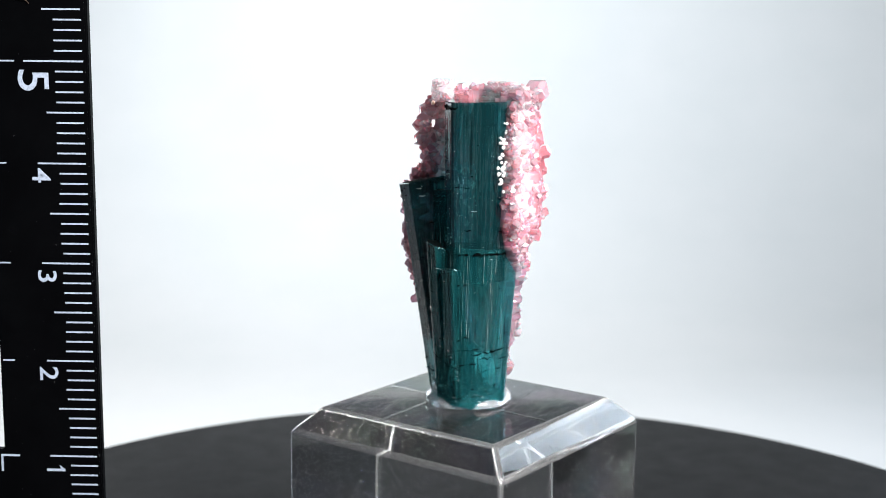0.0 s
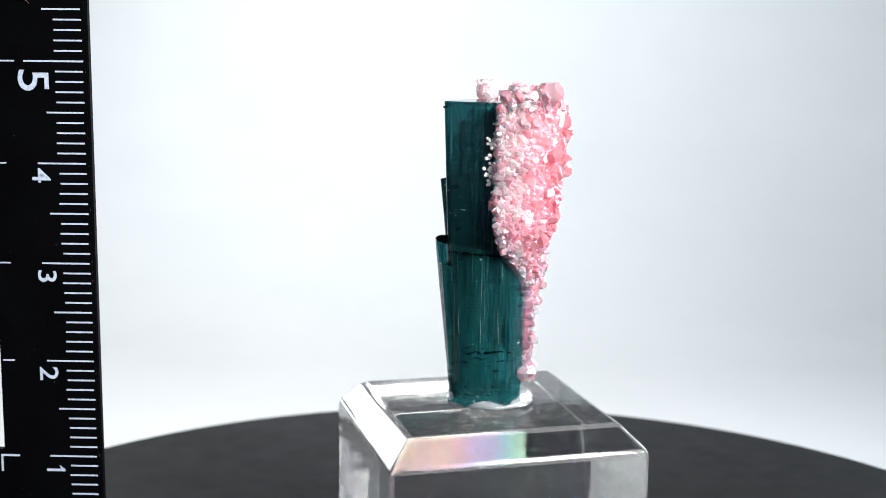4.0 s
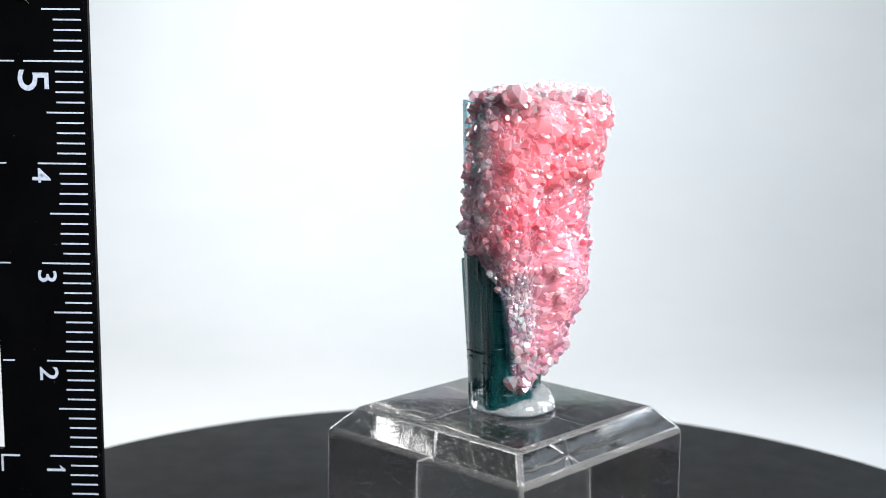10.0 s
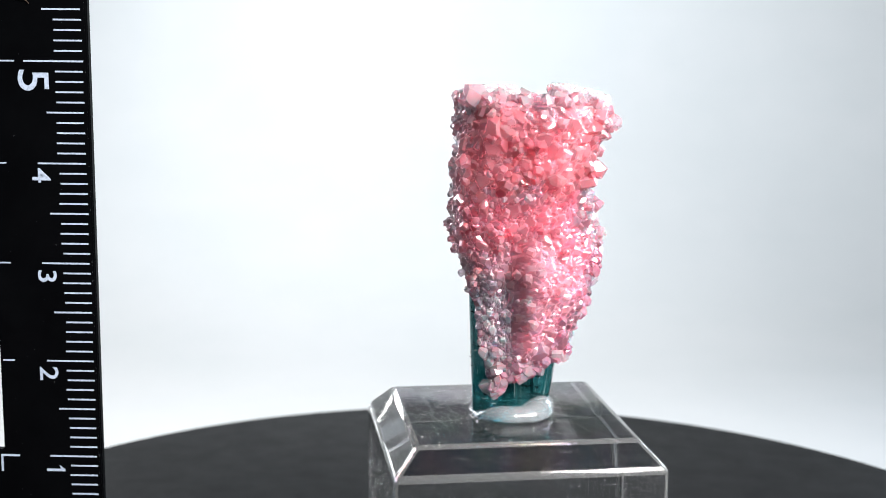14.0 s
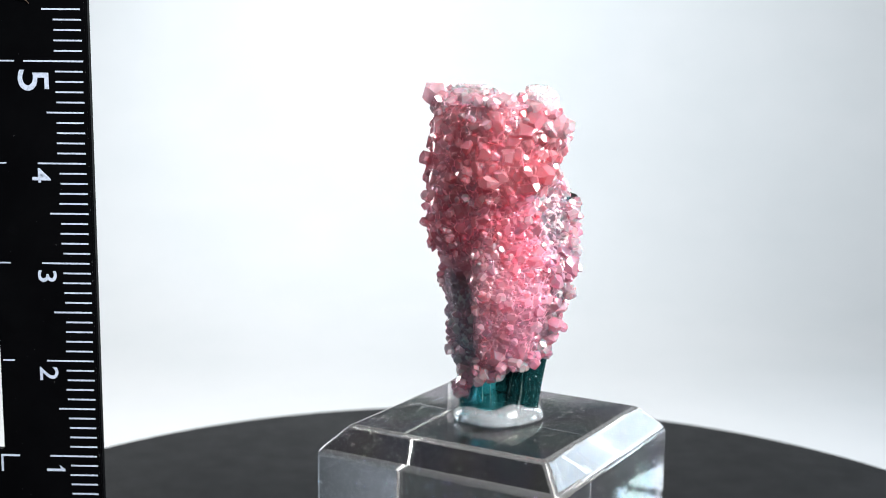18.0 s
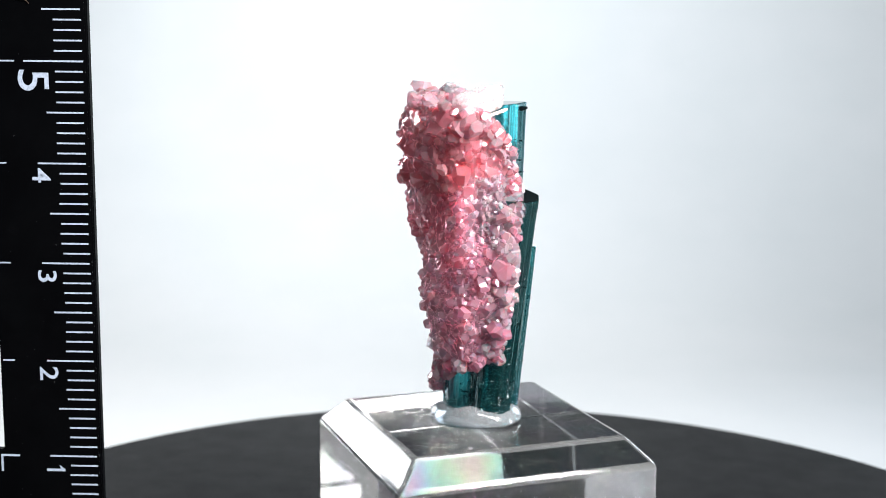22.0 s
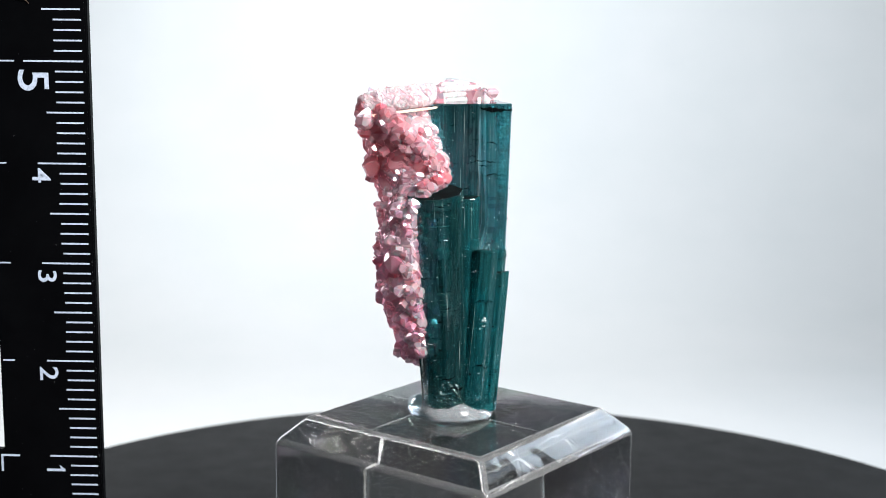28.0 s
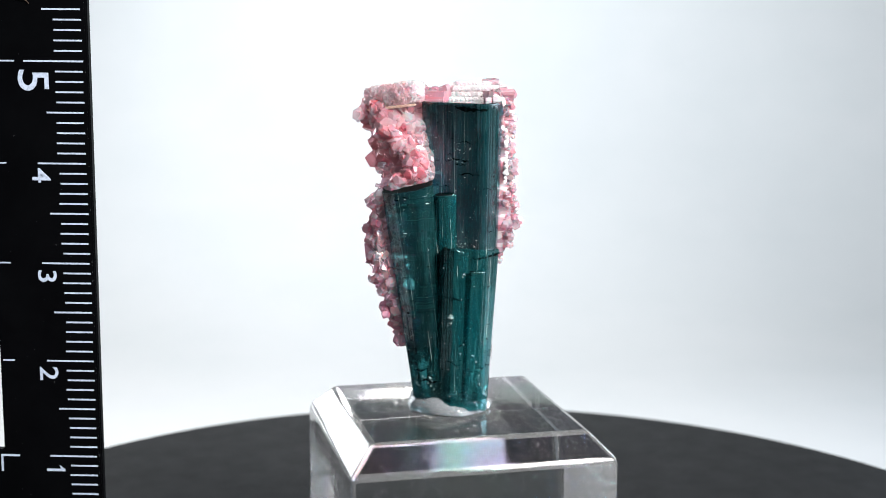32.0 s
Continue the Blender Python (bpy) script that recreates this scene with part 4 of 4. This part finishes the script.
    for i in range(600):
        who = rng.choice(("main_prism", "main_prism", "leaning_prism", "broad_prism", "side_prism"))
        p = on_prism(who, rng.uniform(PRISMS[who][2] + 0.1, PRISMS[who][3] - 0.03), rng.uniform(-180, 180), 0.006)
        bmesh.ops.create_icosphere(bm, subdivisions=1, radius=rng.choice((0.001, 0.0015, 0.0015, 0.002, 0.003, 0.004)), matrix=Matrix.Translation(p))
    part("dust_specks", bm, FROST, base, "fine pale dust on the teal faces")["kind"] = "stuff"
    # crests of pale cleaved crystal along the top
    crests(base)
    # white grains sown along the seam
    bm = bmesh.new()
    for i in range(60):
        z = rng.choice((2.69 + rng.gauss(0, 0.035), 2.41 + rng.gauss(0, 0.07), 2.38 + rng.gauss(0, 0.06), rng.uniform(2.2, 2.98)))
        angle = -47 + rng.gauss(0, 4.0) - (5 if 2.2 < z < 2.75 else 0)
        r = rng.uniform(0.008, 0.024)
        d = Vector((math.cos(radians(angle)), math.sin(radians(angle)), 0))
        bmesh.ops.create_icosphere(bm, subdivisions=1, radius=r, matrix=Matrix.Translation(CORE + d * (0.365 + 0.025 * rng.random()) + Vector((0, 0, z))))
    part("white_grains", bm, FROST, base, "white grains scattered at the seam")["kind"] = "stuff"
    return tagged(base, "teal tourmaline prisms with a crust of pink crystals, upright in putty", "mineral specimen")


def plate(start, end, z0, z1, thick, seed, rough):
    """A cleaved plate between two points (x, y, rise) of the plan, with a finely broken surface."""
    rng = random.Random(seed)
    bm = bmesh.new()
    a, b = Vector(start), Vector(end)
    along = Vector((b.x - a.x, b.y - a.y, 0))
    n, m = max(10, int(along.length / 0.016)), max(14, int((thick + z1 - z0) / 0.009))
    along.normalize()
    side = Vector((-along.y, along.x, 0))
    grid, high = [], z1 - z0
    outline = [(-thick * 0.45, -high / 2), (thick * 0.45, -high / 2), (thick / 2, -high * 0.4), (thick / 2, high * 0.4), (thick * 0.45, high / 2), (-thick * 0.45, high / 2), (-thick / 2, high * 0.4), (-thick / 2, -high * 0.4)]
    around = [(p.x * 2 / thick, p.y * 2 / high) for p in resample(outline, m, 0)]
    for i in range(n + 1):
        line, w = [], i / n
        swell = 1 + 0.25 * noise.noise(Vector((w * 5, seed, 0)))
        close = min(1.0, 0.45 + min(i, n - i) * 0.25)
        for j in range(m):
            x, y = around[j]
            p = a.lerp(b, w) + side * thick * 0.5 * x * swell * close
            p.z += (z0 + z1) / 2 + (z1 - z0) / 2 * y * close * (swell if y > 0 else 1)
            line.append(bm.verts.new(p + Vector((rng.uniform(-1, 1), rng.uniform(-1, 1), rng.uniform(-1, 1))) * rough))
        grid.append(line)
    for p, q in zip(grid, grid[1:]):
        for j in range(m):
            k = (j + 1) % m
            bm.faces.new((p[j], p[k], q[k], q[j]))
    bm.faces.new(grid[0])
    bm.faces.new(grid[n][::-1])
    bmesh.ops.recalc_face_normals(bm, faces=bm.faces)
    return bm


def crests(parent):
    """Pale cleaved crystal along the top: a grainy slab over the wing and thin layers behind the tall prism."""
    slab = part("crest", plate((-0.42, 0.46, 0.10), (-0.46, 1.15, 0.0), 2.97, 3.17, 0.20, 31, 0.013), PALE, parent, "pale grainy pink and white crest")
    part("stained_line", plate((-0.52, 0.44, 0.085), (-0.56, 1.08, 0.0), 2.945, 2.965, 0.03, 33, 0.004), STAIN, slab, "thin yellowish line under the crest")
    layers = None
    for k, (start, end, z0, z1, thick) in enumerate((((-0.06, 0.53, 0), (0.42, 0.06, 0), 3.03, 3.10, 0.16), ((-0.01, 0.48, 0), (0.43, 0.05, 0), 3.105, 3.15, 0.13), ((0.0, 0.47, 0), (0.41, 0.07, 0.01), 3.155, 3.205, 0.12), ((0.03, 0.44, 0), (0.30, 0.18, 0.0), 3.21, 3.25, 0.09))):
        layer = part("layered_crest" if layers is None else "layer", plate(start, end, z0, z1, thick, 40 + k, 0.006), PALE, layers or parent, "pale pink crest in thin layers" if layers is None else "")
        layers = layers or layer


# ---- the ruler ----


def ruler():
    base = new("ruler")
    zero = -1.586 + STAND_TOP           # height of its zero mark over the turntable
    right, left = -3.858, -4.865
    bottom = 0.0
    base.matrix_world = pose(0, 0, bottom * CM)
    bm = bmesh.new()
    outline = [(left, zero + 9.2), (left, zero + 1.06), (left - 4.5, zero + 1.06), (left - 4.5, 0.005), (right + 0.0, 0.005), (right - 0.012, zero + 9.2)]
    face = bm.faces.new([bm.verts.new((x, 0.0, z)) for x, z in outline])
    made = bmesh.ops.extrude_face_region(bm, geom=[face])["geom"]
    bmesh.ops.translate(bm, vec=(0, 0.1, 0), verts=[g for g in made if isinstance(g, bmesh.types.BMVert)])
    bmesh.ops.recalc_face_normals(bm, faces=bm.faces)
    bmesh.ops.bevel(bm, geom=list(bm.edges), offset=0.012, segments=2, affect="EDGES")
    part("body", bm, RULER, base, "black plastic L-shaped scale")
    rng = random.Random(3)
    end0 = right - 0.05

    def bar(x0, x1, z, thick, name="tick"):
        bm = bmesh.new()
        box(bm, x0, x1, -0.004, 0.002, z - thick / 2, z + thick / 2)
        part(name, bm, INK, base)

    for k in range(-2, 82):
        z = zero + k * 0.1
        end = end0 - 0.0034 * k * 0.1 + rng.uniform(-0.008, 0.008)
        if k % 50 == 0 and k > 0:
            bar(left + 0.36, end, z, 0.017)
            bar(left + 0.02, left + 0.27, z, 0.015)
        else:
            bar(end - (0.47 if k % 10 == 0 else 0.375 if k % 5 == 0 else 0.275) + rng.uniform(-0.008, 0.008), end, z, 0.016)
            if k % 10 == 0 and k > 10:
                bar(left + 0.03, left + 0.15, z, 0.014)
    bar(left - 0.035, left + 0.16, zero + 1.0, 0.02, "corner_mark")
    bm = bmesh.new()
    box(bm, left - 0.035, left - 0.013, -0.004, 0.002, zero + 0.83, zero + 0.99)
    part("corner_mark", bm, INK, base)
    for digit, x, size, drop in (("2", -4.46, 0.255, 0.055), ("3", -4.44, 0.255, 0.055), ("4", -4.46, 0.25, 0.045), ("5", -4.56, 0.42, 0.062), ("6", -4.48, 0.25, 0.045), ("7", -4.48, 0.25, 0.045)):
        cu = bpy.data.curves.new("numeral", "FONT")
        cu.body, cu.size, cu.extrude, cu.align_x, cu.offset = digit, size * CM, 0.003 * CM, "LEFT", 0.0015 * CM
        cu.materials.append(INK)
        ob = new("numeral", cu)
        ob.parent = base
        # the scale stands on end: the numerals lie on their side
        ob.matrix_basis = Matrix.Translation(Vector((x, -0.003, zero + int(digit) - drop)) * CM) @ pose(0, 0, 0, 90, 90, 0) @ Matrix.Diagonal((1.22, 1.03, 1, 1))
    # the one has a flag at its head
    bm = bmesh.new()
    box(bm, -4.43, -4.245, -0.004, 0.002, zero + 0.838, zero + 0.864)
    tip = [bm.verts.new((x, y, zero + z)) for y in (-0.004, 0.002) for x, z in ((-4.235, 0.85), (-4.30, 0.905), (-4.285, 0.865))]
    bm.faces.new(tip[:3])
    bm.faces.new(tip[:2:-1])
    for k in range(3):
        bm.faces.new((tip[k], tip[(k + 1) % 3], tip[3 + (k + 1) % 3], tip[3 + k]))
    bmesh.ops.recalc_face_normals(bm, faces=bm.faces)
    part("numeral", bm, INK, base)
    # the bevel's highlight painted as pale specks along the edge; dust and faint scratches on the face, a fibre
    bm = bmesh.new()
    for k in range(70):
        z = rng.uniform(0.2, zero + 6.4)
        x = right - 0.030 - 0.0013 * z + rng.gauss(0, 0.002)
        shard(bm, Vector((x, -0.001, z)), Vector((0, -1, 0)), rng.uniform(0.002, 0.005), rng.uniform(0.002, 0.014) * 0.4, rng)
    for k in range(60):
        shard(bm, Vector((rng.uniform(left, right - 0.05), -0.001, rng.uniform(0.1, zero + 6.4))), Vector((0, -1, 0)), rng.uniform(0.002, 0.005), rng.uniform(0.002, 0.004), rng)
    part("dust_specks", bm, DUST_AND_SHINE, base, "faint grey dust and scuffs, with the edge's highlight painted as specks")["kind"] = "stuff"
    cu = bpy.data.curves.new("fibre", "CURVE")
    cu.dimensions, cu.bevel_depth = "3D", 0.0035 * CM
    line = cu.splines.new("POLY")
    line.points.add(7)
    for k, point in enumerate(line.points):
        point.co = (*(Vector((-4.62 + 0.028 * k, -0.008 - 0.01 * (k % 2), zero + 5.64 - 0.012 * k + 0.012 * math.sin(k * 1.4))) * CM), 1)
    cu.materials.append(FIBRE)
    ob = new("fibre", cu)
    ob.parent = base
    tagged(ob, "stray brown fibre")
    return tagged(base, "black plastic L-shaped scale with white millimetre marks, standing on end", "ruler")


table = turntable()
stand = block()
glue = putty()
stone = specimen()
ruler()


def motions():
    """The turntable turns at an even pace; all that stands on it turns with it."""
    things = ((table, (0, 0, -2.6), 0.0), (stand, (*BLOCK, 0.0), BLOCK_TURN), (glue, (*PUTTY, STAND_TOP), 0.0), (stone, (0, 0, STAND_TOP), 0.0))
    for thing, at, turn in things:
        rows = []
        for k in range(33):
            spin = pose(0, 0, 0, 0, 0, TURN_RATE * k)
            rows.append((float(k), spin @ Matrix.Translation(Vector(at) * CM) @ pose(0, 0, 0, 0, 0, turn)))
        walk(thing, rows)


motions()
